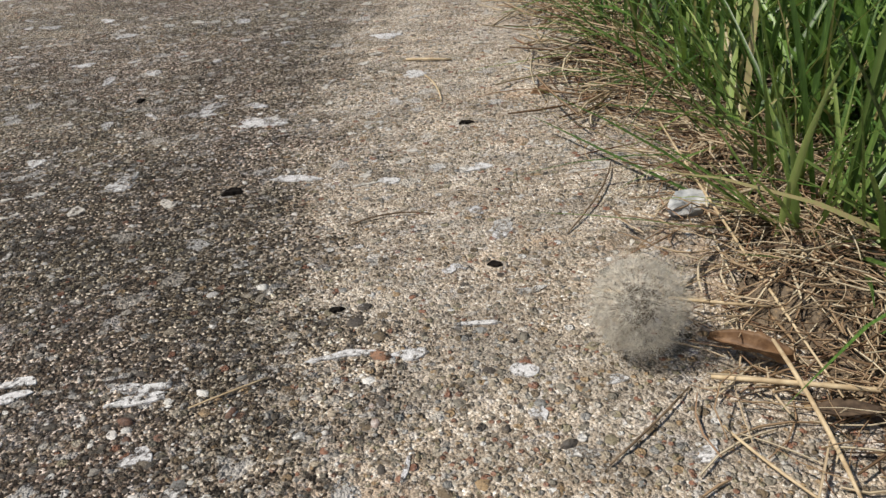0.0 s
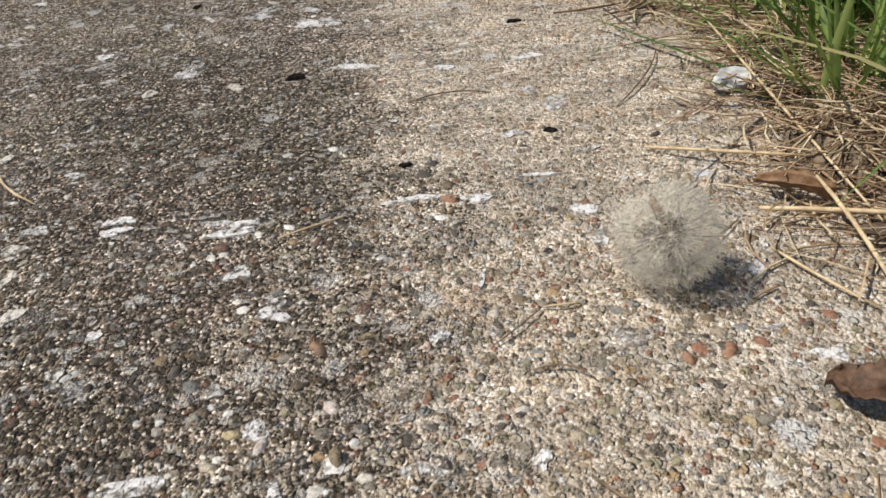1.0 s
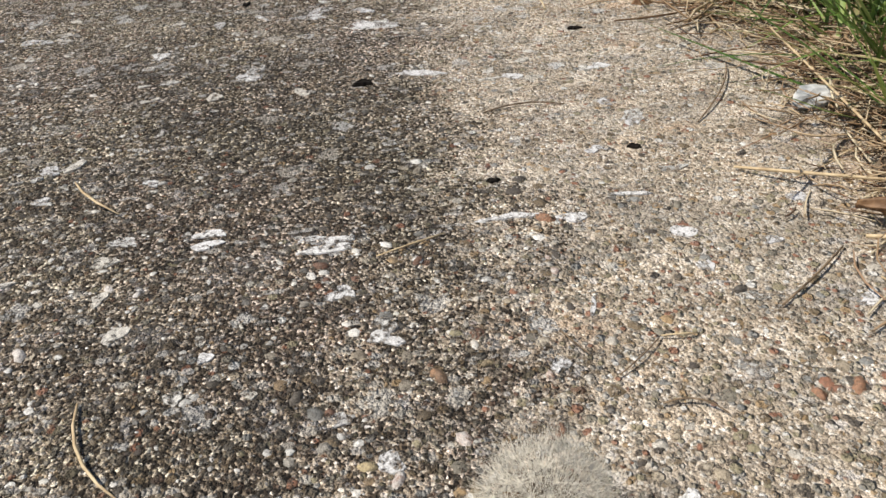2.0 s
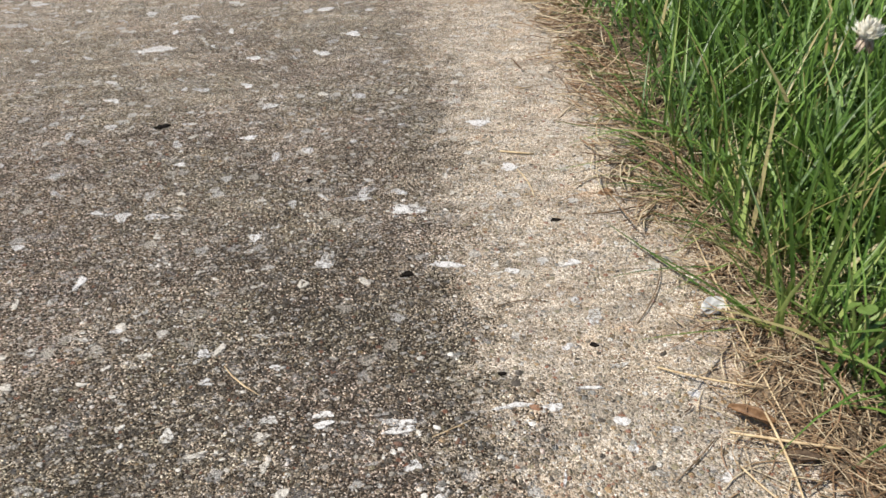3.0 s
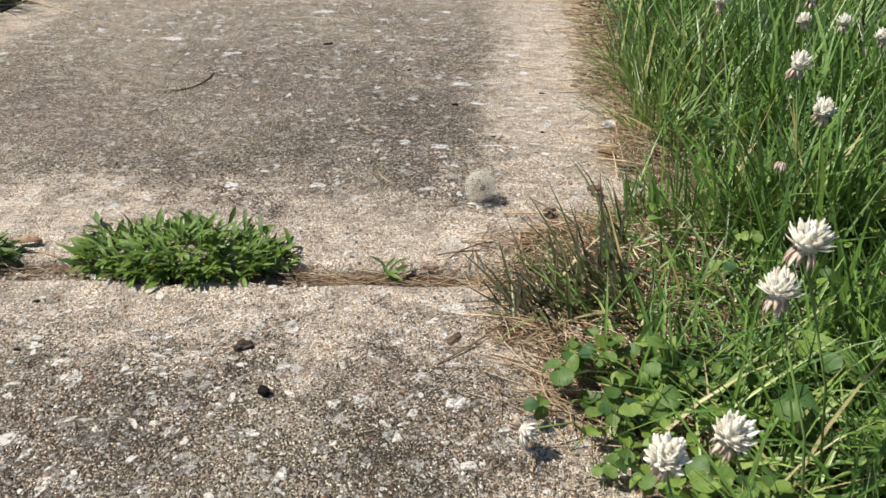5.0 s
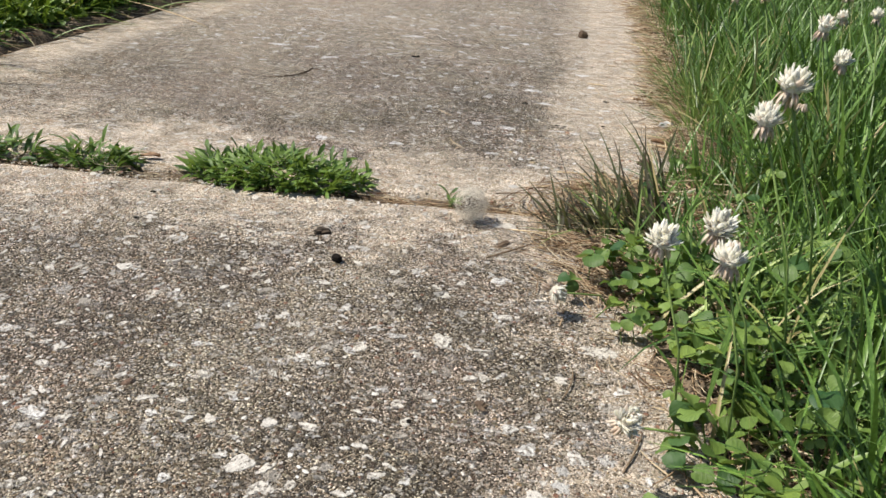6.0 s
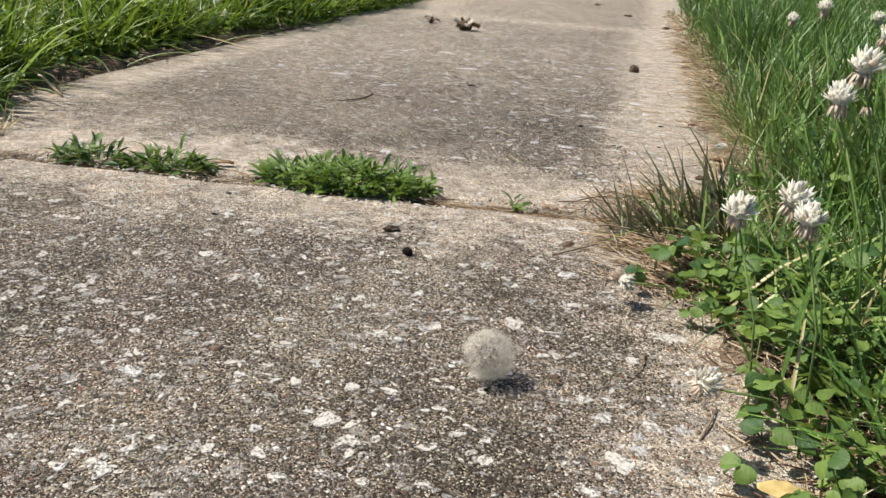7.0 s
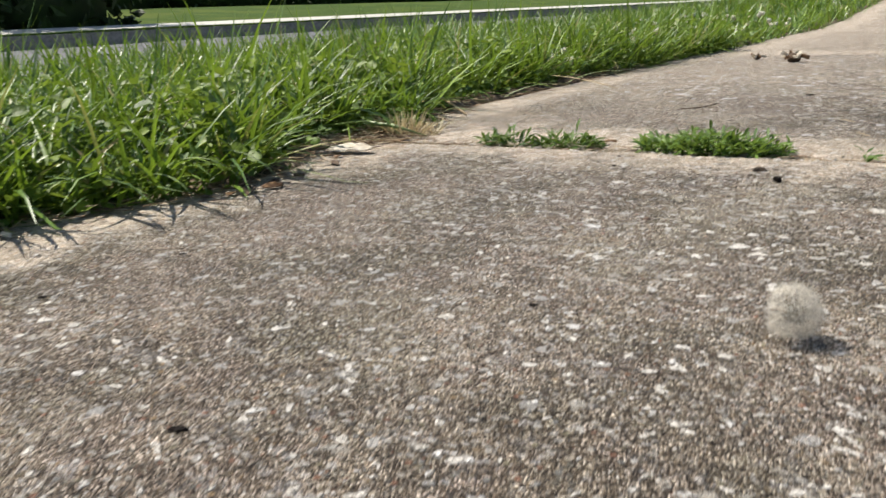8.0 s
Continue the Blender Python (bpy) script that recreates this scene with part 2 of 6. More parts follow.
def ground_material():
    n = Nodes("soil_and_turf", 0.95, 0.1)
    at = n.where()
    xyz = n.add("SeparateXYZ", Vector=at).outputs
    a = n.noise(at, 60.0, 5.0, 0.7)
    soil = n.mix(a, (0.070, 0.051, 0.036, 1), (0.34, 0.265, 0.19, 1))
    crumb = n.noise(at, 330.0, 4.0, 0.75)
    soil = n.mix(n.step(crumb, 0.56, 0.40), soil, (0.035, 0.025, 0.018, 1))
    a = n.math("ADD", a, n.math("MULTIPLY", crumb, 0.5))
    speck = n.cells(at, 420.0)
    soil = n.mix(n.step(speck.outputs["Distance"], 0.35, 0.1), soil, (0.30, 0.22, 0.14, 1))
    turf = n.mix(n.noise(at, 6.0, 6.0, 0.75), (0.020, 0.042, 0.009, 1), (0.080, 0.125, 0.020, 1))
    turf = n.mix(n.math("MULTIPLY", n.step(n.noise(at, 130.0, 4.0, 0.75), 0.46, 0.62), 0.6), turf, (0.014, 0.030, 0.007, 1))
    turf = n.mix(n.math("MULTIPLY", n.step(n.noise(at, 0.5, 5.0, 0.65), 0.46, 0.64), 0.5), turf, (0.105, 0.125, 0.024, 1))
    edge = n.math("MULTIPLY", n.math("SUBTRACT", n.noise(at, 14.0, 4.0, 0.7), 0.5), 0.22)
    side = n.math("ADD", n.math("ABSOLUTE", n.math("ADD", xyz[0], 0.26)), edge)
    far = n.step(side, 0.64, 0.76)
    return n.done(n.mix(far, soil, turf), n.bump(a, 0.8, 0.006))


def grass_material(name, lo, mid, hi, dead, glow=(0.30, 0.42, 0.04), through=0.25, fibre_glint=0.62):
    n = Nodes(name, 0.42, 0.5)
    r = n.math("FRACT", n.math("ADD", n.add("NewGeometry").outputs["Random Per Island"], n.add("ObjectInfo").outputs["Random"]))
    col = n.ramp(r, ((0.0, lo), (0.45, mid), (1.0 - dead * 1.3, hi), (1.0 - dead, hi), (1.0 - dead * 0.98, (0.36, 0.27, 0.12)), (1.0, (0.46, 0.38, 0.20))))
    at = n.where()
    st = n.noise(at, 45.0, 3.0)
    col = n.mix(n.math("MULTIPLY", st, 0.5), col, n.mix(0.5, col, (*lo, 1)))
    # pale stripes along the blade: its fibres, and sunlit edges painted in
    fib_glints = n.noise(n.where((1, 1, 0.08)), 900.0, 2.0)
    col = n.mix(n.math("MULTIPLY", n.step(fib_glints, 0.48, 0.62), fibre_glint), col, n.mix(0.5, col, (0.25, 0.42, 0.09, 1)))
    light = n.mix(0.5, col, (*glow, 1))
    return n.leafy(col, light, through)


def leaf_material(name, a, b, vein=(0.2, 0.3, 0.08), through=0.3, single=True):
    n = Nodes(name, 0.5, 0.35)
    r = n.add("ObjectInfo").outputs["Random"] if single else n.add("NewGeometry").outputs["Random Per Island"]
    at = n.where(local=True)
    col = n.mix(r, (*a, 1), (*b, 1))
    sp = n.noise(at, 160.0, 3.0, 0.6)
    col = n.mix(n.math("MULTIPLY", sp, 0.5), col, (*[x * 0.55 for x in a], 1))
    col = n.mix(n.math("MULTIPLY", n.step(n.noise(at, 60.0, 2.0), 0.55, 0.7), 0.3), col, (*vein, 1))
    rib = n.noise(n.where((7, 1, 1), True), 130.0, 2.0)
    col = n.mix(n.math("MULTIPLY", n.step(rib, 0.50, 0.62), 0.28), col, (*[x * 0.6 for x in a], 1))
    return n.leafy(col, n.mix(0.4, col, (0.30, 0.40, 0.05, 1)), through, n.bump(n.math("ADD", sp, rib), 0.6, 0.0008))


def plain_material(name, a, b, scale, rough=0.8, height=0.001, spec=0.25, island=0.0, local=False):
    """Two colours mottled at two sizes, with relief."""
    n = Nodes(name, rough, spec)
    at = n.where(local=local)
    f = n.noise(at, scale, 5.0, 0.65)
    c = n.noise(at, scale * 0.21, 3.0)
    k = n.math("ADD", n.math("MULTIPLY", f, 0.65), n.math("MULTIPLY", c, 0.35))
    col = n.mix(n.step(k, 0.32, 0.68), (*a, 1), (*b, 1))
    if island:
        r = n.add("NewGeometry").outputs["Random Per Island"]
        col = n.mix(n.math("MULTIPLY", r, island), col, (a[0] * 0.4, a[1] * 0.36, a[2] * 0.32, 1))
    return n.done(col, n.bump(f, 0.6, height))


def petal_material():
    n = Nodes("clover_petal", 0.6, 0.2)
    r = n.add("NewGeometry").outputs["Random Per Island"]
    col = n.ramp(r, ((0.0, (0.94, 0.93, 0.89)), (0.55, (0.92, 0.91, 0.84)), (0.85, (0.88, 0.85, 0.74)), (1.0, (0.86, 0.72, 0.66))))
    f = n.noise(n.where(local=True), 240.0, 3.0)
    col = n.mix(n.math("MULTIPLY", f, 0.18), col, (0.78, 0.73, 0.58, 1))
    return n.leafy(col, col, 0.5)


def straw_material():
    n = Nodes("dry_straw", 0.6, 0.35)
    r = n.math("FRACT", n.math("ADD", n.add("NewGeometry").outputs["Random Per Island"], n.add("ObjectInfo").outputs["Random"]))
    col = n.ramp(r, ((0.0, (0.13, 0.075, 0.042)), (0.26, (0.40, 0.27, 0.16)), (0.52, (0.60, 0.46, 0.30)), (0.85, (0.80, 0.70, 0.51)), (0.92, (0.30, 0.15, 0.08)), (1.0, (0.10, 0.07, 0.05))))
    f = n.noise(n.where(), 240.0, 3.0)
    col = n.mix(n.math("MULTIPLY", f, 0.5), col, n.mix(0.6, col, (0.12, 0.07, 0.035, 1)))
    return n.leafy(col, col, 0.12)


def fluff_material():
    n = Nodes("seed_fluff", 0.6, 0.3)
    f = n.noise(n.where(local=True), 300.0, 2.0)
    col = n.mix(f, (0.67, 0.62, 0.53, 1), (0.81, 0.77, 0.69, 1))
    return n.leafy(col, col, 0.4)


M = {
    "concrete": concrete_material(),
    "pebble": pebble_material(True, STONES, "pebble_single"),
    "pebbles": pebble_material(False),
    "red_pebble": pebble_material(True, ((0.0, (0.31, 0.165, 0.10)), (0.4, (0.26, 0.125, 0.08)), (0.7, (0.34, 0.20, 0.12))), "reddish_pebble"),
    "yellow_pebble": pebble_material(True, ((0.0, (0.46, 0.37, 0.22)), (0.5, (0.42, 0.33, 0.20))), "yellow_pebble"),
    "dark_pebble": pebble_material(True, ((0.0, (0.10, 0.09, 0.08)), (0.5, (0.16, 0.14, 0.12))), "dark_pebble"),
    "flake": flake_material("pale_stone_chip", ((0.0, (0.53, 0.50, 0.46)), (0.35, (0.58, 0.54, 0.48)), (0.65, (0.63, 0.615, 0.60)), (0.9, (0.42, 0.38, 0.325)), (1.0, (0.70, 0.68, 0.65)))),
    "cool_flake": flake_material("blue_grey_stone_chip", ((0.0, (0.61, 0.595, 0.60)), (0.4, (0.66, 0.645, 0.64)), (0.7, (0.57, 0.56, 0.575)), (1.0, (0.61, 0.585, 0.55)))),
    "ground": ground_material(),
    "grass": grass_material("lawn_grass", (0.020, 0.046, 0.010), (0.056, 0.124, 0.021), (0.168, 0.282, 0.052), 0.042, (0.20, 0.35, 0.04), 0.12),
    "broad": grass_material("broad_pale_grass", (0.026, 0.060, 0.014), (0.105, 0.185, 0.042), (0.36, 0.44, 0.14), 0.09, (0.26, 0.38, 0.06), 0.22),
    "verge": grass_material("verge_grass", (0.016, 0.044, 0.007), (0.056, 0.126, 0.013), (0.24, 0.35, 0.036), 0.045, (0.32, 0.46, 0.035), 0.27),
    "paleblade": grass_material("pale_bent_blade", (0.16, 0.22, 0.08), (0.26, 0.33, 0.14), (0.40, 0.46, 0.24), 0.02),
    "bleached": grass_material("bleached_grass", (0.36, 0.27, 0.15), (0.58, 0.47, 0.28), (0.78, 0.70, 0.48), 0.06, (0.6, 0.5, 0.3), 0.2, 0.1),
    "tuft": grass_material("dark_tuft_grass", (0.050, 0.034, 0.026), (0.062, 0.066, 0.028), (0.125, 0.150, 0.055), 0.14, (0.09, 0.11, 0.03), 0.12, 0.15),
    "clover": leaf_material("clover_green", (0.034, 0.098, 0.034), (0.28, 0.40, 0.090), (0.24, 0.35, 0.14)),
    "understory": leaf_material("clover_understory", (0.034, 0.090, 0.024), (0.26, 0.37, 0.070), single=False),
    "broadleaf": leaf_material("verge_broadleaf", (0.045, 0.105, 0.012), (0.30, 0.40, 0.045), single=False),
    "weed": leaf_material("weed_green", (0.032, 0.088, 0.020), (0.200, 0.312, 0.057), through=0.27),
    "petiole": plain_material("green_stalk", (0.10, 0.17, 0.04), (0.19, 0.26, 0.08), 200, 0.6),
    "petal": petal_material(),
    "wilted": leaf_material("wilted_floret", (0.80, 0.68, 0.56), (0.62, 0.42, 0.31), (0.82, 0.75, 0.62), 0.25, False),
    "straw": straw_material(),
    "stalk": plain_material("pale_straw_stalk", (0.36, 0.25, 0.14), (0.68, 0.55, 0.36), 180, 0.6, 0.0004),
    "fluff": fluff_material(),
    "achene": plain_material("brown_seed", (0.06, 0.042, 0.026), (0.14, 0.10, 0.06), 900, 0.7, local=True),
    "deadleaf": plain_material("dead_leaf_brown", (0.10, 0.052, 0.026), (0.29, 0.175, 0.095), 140, 0.55, 0.0012, local=True),
    "paleleaf": plain_material("bleached_leaf", (0.42, 0.36, 0.27), (0.66, 0.61, 0.52), 90, 0.7, 0.001, local=True),
    "rustleaf": plain_material("dead_leaf_dark_rust", (0.045, 0.025, 0.016), (0.150, 0.085, 0.052), 160, 0.6, 0.0012, local=True),
    "yellowleaf": plain_material("yellowed_leaf", (0.34, 0.25, 0.09), (0.56, 0.43, 0.19), 90, 0.65, 0.001, local=True),
    "bark": plain_material("dark_bark", (0.045, 0.03, 0.022), (0.15, 0.105, 0.07), 300, 0.85, 0.001, local=True),
    "twig": plain_material("dry_twig", (0.085, 0.058, 0.038), (0.25, 0.18, 0.115), 300, 0.8, 0.0006),
    "clod": plain_material("dark_clod", (0.020, 0.016, 0.012), (0.085, 0.062, 0.044), 420, 0.9, 0.0012, local=True),
    # near black, so that flat scraps pass for shaded holes; the seed shares it
    "chip": plain_material("hole_and_seed_black", (0.006, 0.005, 0.0045), (0.022, 0.018, 0.015), 500, 0.9, 0.0006, spec=0.08, local=True),
    "rock": plain_material("pale_rock", (0.22, 0.23, 0.24), (0.72, 0.72, 0.71), 95, 0.7, 0.002, local=True),
    "asphalt": plain_material("worn_asphalt", (0.10, 0.10, 0.108), (0.155, 0.155, 0.165), 120, 0.85, 0.004),
    # kerb concrete darkened to paint in the shade on its street face
    "shadekerb": plain_material("shaded_kerb", (0.13, 0.125, 0.115), (0.27, 0.26, 0.24), 30, 0.9, 0.003),
    "kerb": plain_material("kerb_concrete", (0.40, 0.38, 0.34), (0.56, 0.54, 0.50), 40, 0.85, 0.003),
    "hedge": plain_material("hedge_leaf", (0.018, 0.034, 0.010), (0.045, 0.085, 0.018), 6, 0.6, 0.01, island=0.5),
}

# ---------------------------------------------------------------- mesh helpers


def mesh_of(name, verts, faces, material, smooth=True):
    me = bpy.data.meshes.new(name)
    me.from_pydata([tuple(map(float, v)) for v in verts], [], faces)
    me.materials.append(material)
    if smooth:
        me.polygons.foreach_set("use_smooth", [True] * len(me.polygons))
    me.update()
    return me


def fast_mesh(name, verts, faces, material, smooth=True):
    """A mesh from arrays whose faces all have the same number of corners."""
    me = bpy.data.meshes.new(name)
    nf, k = faces.shape
    me.vertices.add(len(verts))
    me.vertices.foreach_set("co", np.asarray(verts, np.float32).ravel())
    me.loops.add(nf * k)
    me.loops.foreach_set("vertex_index", faces.astype(np.int32).ravel())
    me.polygons.add(nf)
    me.polygons.foreach_set("loop_start", np.arange(0, nf * k, k, dtype=np.int32))
    me.polygons.foreach_set("use_smooth", np.full(nf, smooth))
    me.materials.append(material)
    me.update(calc_edges=True)
    me.validate()
    return me


def part(name, me, parent=None, label="", m=None):
    ob = new(name, me)
    if parent is not None:
        ob.parent = parent
    if m is not None:
        ob.matrix_basis = m
    if label:
        ob["label"] = label
    return ob


def empty(name, m, label, category, group="", kind=""):
    ob = new(name)
    ob.empty_display_size = 0.02
    ob.matrix_basis = m
    return tagged(ob, label, category, group, kind)


def tube(points, radii, sides=6):
    """Verts and quads of a tube along points, closed at both ends."""
    pts = [Vector(p) for p in points]
    vs, fs = [], []
    for i, p in enumerate(pts):
        d = (pts[min(i + 1, len(pts) - 1)] - pts[max(i - 1, 0)]).normalized()
        up = Vector((0, 0, 1)) if abs(d.z) < 0.9 else Vector((1, 0, 0))
        a = d.cross(up).normalized()
        b = d.cross(a)
        r = radii[i] if hasattr(radii, "__len__") else radii
        for k in range(sides):
            w = 2 * math.pi * k / sides
            vs.append(p + (a * math.cos(w) + b * math.sin(w)) * r)
    for i in range(len(pts) - 1):
        for k in range(sides):
            j = (k + 1) % sides
            fs.append((i * sides + k, i * sides + j, (i + 1) * sides + j, (i + 1) * sides + k))
    fs.append(tuple(range(sides))[::-1])
    fs.append(tuple(range((len(pts) - 1) * sides, len(pts) * sides)))
    return vs, fs


def bent(a, b, sag, steps=5, side=0.0):
    """Points from a to b, raised or sunk by sag and swung aside in the middle."""
    a, b = Vector(a), Vector(b)
    d = (b - a).normalized()
    s = d.cross(Vector((0, 0, 1)))
    return [a.lerp(b, i / steps) + (Vector((0, 0, sag)) + s * side) * 4 * (i / steps) * (1 - i / steps) for i in range(steps + 1)]


def lump(r, rng, squash=(1, 1, 1), rough=0.25, sub=2):
    """An uneven rounded lump."""
    bm = bmesh.new()
    bmesh.ops.create_icosphere(bm, subdivisions=sub, radius=1.0)
    off = Vector((rng.uniform(0, 50), rng.uniform(0, 50), rng.uniform(0, 50)))
    vs = []
    for v in bm.verts:
        k = 1 + rough * noise.noise(v.co * 1.6 + off) + rough * 0.4 * noise.noise(v.co * 4.5 + off)
        vs.append(tuple(v.co[i] * squash[i] * r * k for i in range(3)))
    fs = [tuple(v.index for v in f.verts) for f in bm.faces]
    bm.free()
    return vs, fs


def smooth01(v, lo, hi):
    t = np.clip((v - lo) / (hi - lo), 0, 1)
    return t * t * (3 - 2 * t)


def waves(x, y, seed, scale):
    """Cheap smooth unevenness, about -1 to 1."""
    r = np.random.RandomState(seed)
    out = np.zeros_like(x + y)
    for k in range(7):
        a = r.uniform(0, 2 * math.pi)
        f = scale * r.uniform(0.6, 2.6)
        out += np.sin((x * math.cos(a) + y * math.sin(a)) * f + r.uniform(0, 6.28)) / 3.2
    return out


# ---------------------------------------------------------------- ground
EDGE_Y = np.array([-3.0, -0.75, -0.45, -0.31, -0.20, -0.13, -0.08, 0.00, 0.06, 0.10, 0.14, 0.19, 0.225, 0.26, 0.30, 0.42, 0.60, 1.0, 1.6, 2.4, 4.0, 6.0, 8.0])
EDGE_X = np.array([0.25, 0.235, 0.215, 0.190, 0.160, 0.150, 0.115, 0.110, 0.125, 0.180, 0.235, 0.265, 0.266, 0.247, 0.240, 0.262, 0.258, 0.275, 0.285, 0.30, 0.345, 0.405, 0.46])


def right_edge(y):
    return np.interp(y, EDGE_Y, EDGE_X)


def left_edge(y):
    return np.interp(y, [-3.0, -0.9, -0.7, -0.6, -0.5, -0.36, -0.25, -0.18, 0.08, 0.3, 0.6, 1.1, 2.4, 4.0, 6.0, 8.0],
                     [-0.75, -0.76, -0.745, -0.71, -0.655, -0.66, -0.70, -0.745, -0.755, -0.815, -0.84, -0.835, -0.79, -0.755, -0.70, -0.645])


def joint_y(x):
    """The middle of the first joint, which runs a little askew."""
    return -0.0125 + 0.046 * np.clip(np.asarray(x, float), -0.9, 0)


def rise(y):
    """The path and the lawns climb a little farther on."""
    return 0.15 * smooth01(np.asarray(y, float), 4.4, 8.4)


def swing(y):
    """The path turns slightly to the right beyond the second joint."""
    return 0.027 * np.clip(np.asarray(y, float) - 2.2, 0, None)


def ground_z(x, y):
    """The soil: under the slabs it lies deep, beside them it laps a little over their rims."""
    x, y = np.asarray(x, float), np.asarray(y, float)
    wob = 0.012 * waves(x * 0 + y, y * 0, 3, 55) + 0.006 * waves(x, y, 4, 160)
    r = smooth01(x - right_edge(y) + wob, -0.014, 0.03)
    l = smooth01(left_edge(y) - x + wob, -0.014, 0.03)
    side = np.maximum(r, l)
    z = -0.045 + side * (0.050 + 0.006 * waves(x, y, 5, 30) + 0.0022 * waves(x, y, 6, 190))
    joint = smooth01(np.abs(y - joint_y(x)), 0.030, 0.016) * (1 - side)
    z = z + joint * (0.037 + 0.003 * waves(x, y, 7, 120))
    z = z - 0.18 * smooth01(-x, 2.76, 2.84) * smooth01(-x, 9.35, 9.25)
    z = z + rise(y) * smooth01(x, -2.7, -1.6)
    return z + 0.19 * smooth01(-x, 9.25, 9.35) + 0.60 * smooth01(-x, 10.2, 24.0) + 0.9 * smooth01(-x, 24.0, 60.0)


def spaced(stops):
    """A run of grid lines: (start, end, step), ..."""
    out = []
    for a, b, s in stops:
        out += list(np.arange(a, b - 1e-9, s))
    return np.array(out + [stops[-1][1]])


def make_ground():
    xs = spaced(((-400, -60, 40), (-60, -26.0, 4.0), (-26.0, -9.6, 0.8), (-9.6, -9.0, 0.05), (-9.0, -3.0, 1.0), (-3.0, -2.6, 0.05), (-2.6, -1.0, 0.15), (-1.0, -0.55, 0.012),
                 (-0.55, 0.08, 0.03), (0.08, 0.42, 0.006), (0.42, 0.9, 0.03), (0.9, 3, 0.3), (3, 30, 5), (30, 400, 60)))
    ys = spaced(((-300, -20, 40), (-20, -1.5, 1.5), (-1.5, -0.06, 0.012), (-0.06, 0.04, 0.005), (0.04, 0.9, 0.010), (0.9, 3, 0.03), (3, 8, 0.25), (8, 40, 2), (40, 500, 60)))
    gx, gy = np.meshgrid(xs, ys)
    v = np.stack([gx, gy, ground_z(gx, gy)], -1).reshape(-1, 3)
    nx, ny = len(xs), len(ys)
    i = np.arange(ny - 1)[:, None] * nx + np.arange(nx - 1)[None]
    f = np.stack([i, i + 1, i + nx + 1, i + nx], -1).reshape(-1, 4)
    ob = new("ground", fast_mesh("ground", v, f, M["ground"]))
    return tagged(ob, "brown crumbly soil under grass, clover and dry thatch", "ground", kind="structure")


ground = make_ground()

SLABS = {}


def slab_z(x, y):
    return 0.0009 * waves(np.asarray(x, float), np.asarray(y, float), 11, 14) + rise(y)


def support_z(x, y):
    """The height of what lies uppermost: soil or concrete."""
    x, y = np.asarray(x, float), np.asarray(y, float)
    on = ((y > joint_y(x) + 0.0145) & (x > -0.83) & (x < 0.30)) | ((y < joint_y(x) - 0.0145) & (x > -0.80) & (x < 0.27))
    return np.maximum(ground_z(x, y), np.where(on, slab_z(x, y), -1.0))


def make_slab(name, x0, x1, y0, y1, label, step=0.02):
    xs = np.unique(np.round(np.concatenate([np.arange(x0, x1, step), [x1], x0 + np.array([0, .003, .007, .012]), x1 - np.array([0, .003, .007, .012])]), 4))
    ys = np.unique(np.round(np.concatenate([np.arange(y0, y1, step), [y1], y0 + np.array([0, .003, .007, .012]), y1 - np.array([0, .003, .007, .012])]), 4))
    gx, gy = np.meshgrid(xs, ys)
    d = np.minimum(np.minimum(gx - x0, x1 - gx), np.minimum(gy - y0, y1 - gy))
    drop = 0.009 * (1 - np.sqrt(np.clip(1 - (1 - np.clip(d / 0.012, 0, 1)) ** 2, 0, 1)))
    ragged = 0.004 * waves(gx, gy, 12, 90) * smooth01(d, 0.010, 0.0)
    z = slab_z(gx, gy) - drop
    wander = 0.006 * waves(gx, gx * 0, 13, 22)
    px = gx + ragged * ((gx <= x0 + 1e-4) * 1.0 - (gx >= x1 - 1e-4))
    py = gy + ragged * ((gy <= y0 + 1e-4) * 1.0 - (gy >= y1 - 1e-4)) + wander * (smooth01(gy - y0, 0.05, 0.0) + smooth01(y1 - gy, 0.05, 0.0))
    skew = joint_y(gx) + 0.0085
    py = py + skew * (smooth01(gy - y0, 0.25, 0.0) * (abs(y0 - 0.006) < 1e-6) + smooth01(y1 - gy, 0.25, 0.0) * (abs(y1 + 0.023) < 1e-6))
    v = np.stack([px + swing(py), py, z], -1).reshape(-1, 3)
    nx, ny = len(xs), len(ys)
    i = np.arange(ny - 1)[:, None] * nx + np.arange(nx - 1)[None]
    f = np.stack([i, i + 1, i + nx + 1, i + nx], -1).reshape(-1, 4)
    rim = list(range(nx)) + [r * nx + nx - 1 for r in range(1, ny)] + list(range(ny * nx - 2, (ny - 1) * nx - 1, -1)) + [r * nx for r in range(ny - 2, 0, -1)]
    low = v[rim].copy()
    low[:, 2] = z.min() - 0.09
    base = len(v)
    n = len(rim)
    side = np.array([(rim[k], base + k, base + (k + 1) % n, rim[(k + 1) % n]) for k in range(n)])
    me = fast_mesh(name, np.vstack([v, low]), np.vstack([f, side]), M["concrete"])
    ob = tagged(new(name, me), label, "pavement", kind="structure")
    SLABS[name] = ob
    return ob


slab_a = make_slab("pavement_1", -0.83, 0.30, 0.006, 2.165, "weathered exposed-aggregate concrete path slab with dark grime and clean rim")
slab_b = make_slab("pavement_2", -0.80, 0.27, -2.4, -0.023, "weathered exposed-aggregate concrete path slab beside clover")
slab_g = make_slab("pavement_7", -0.80, 0.27, -4.4, -2.413, "weathered concrete path slab behind the seed head's way", 0.08)
slab_h = make_slab("pavement_8", -0.80, 0.27, -40.0, -4.413, "weathered concrete path running away behind", 0.4)
slab_c = make_slab("pavement_3", -0.83, 0.32, 2.178, 4.33, "weathered concrete path slab farther along the walk", 0.06)
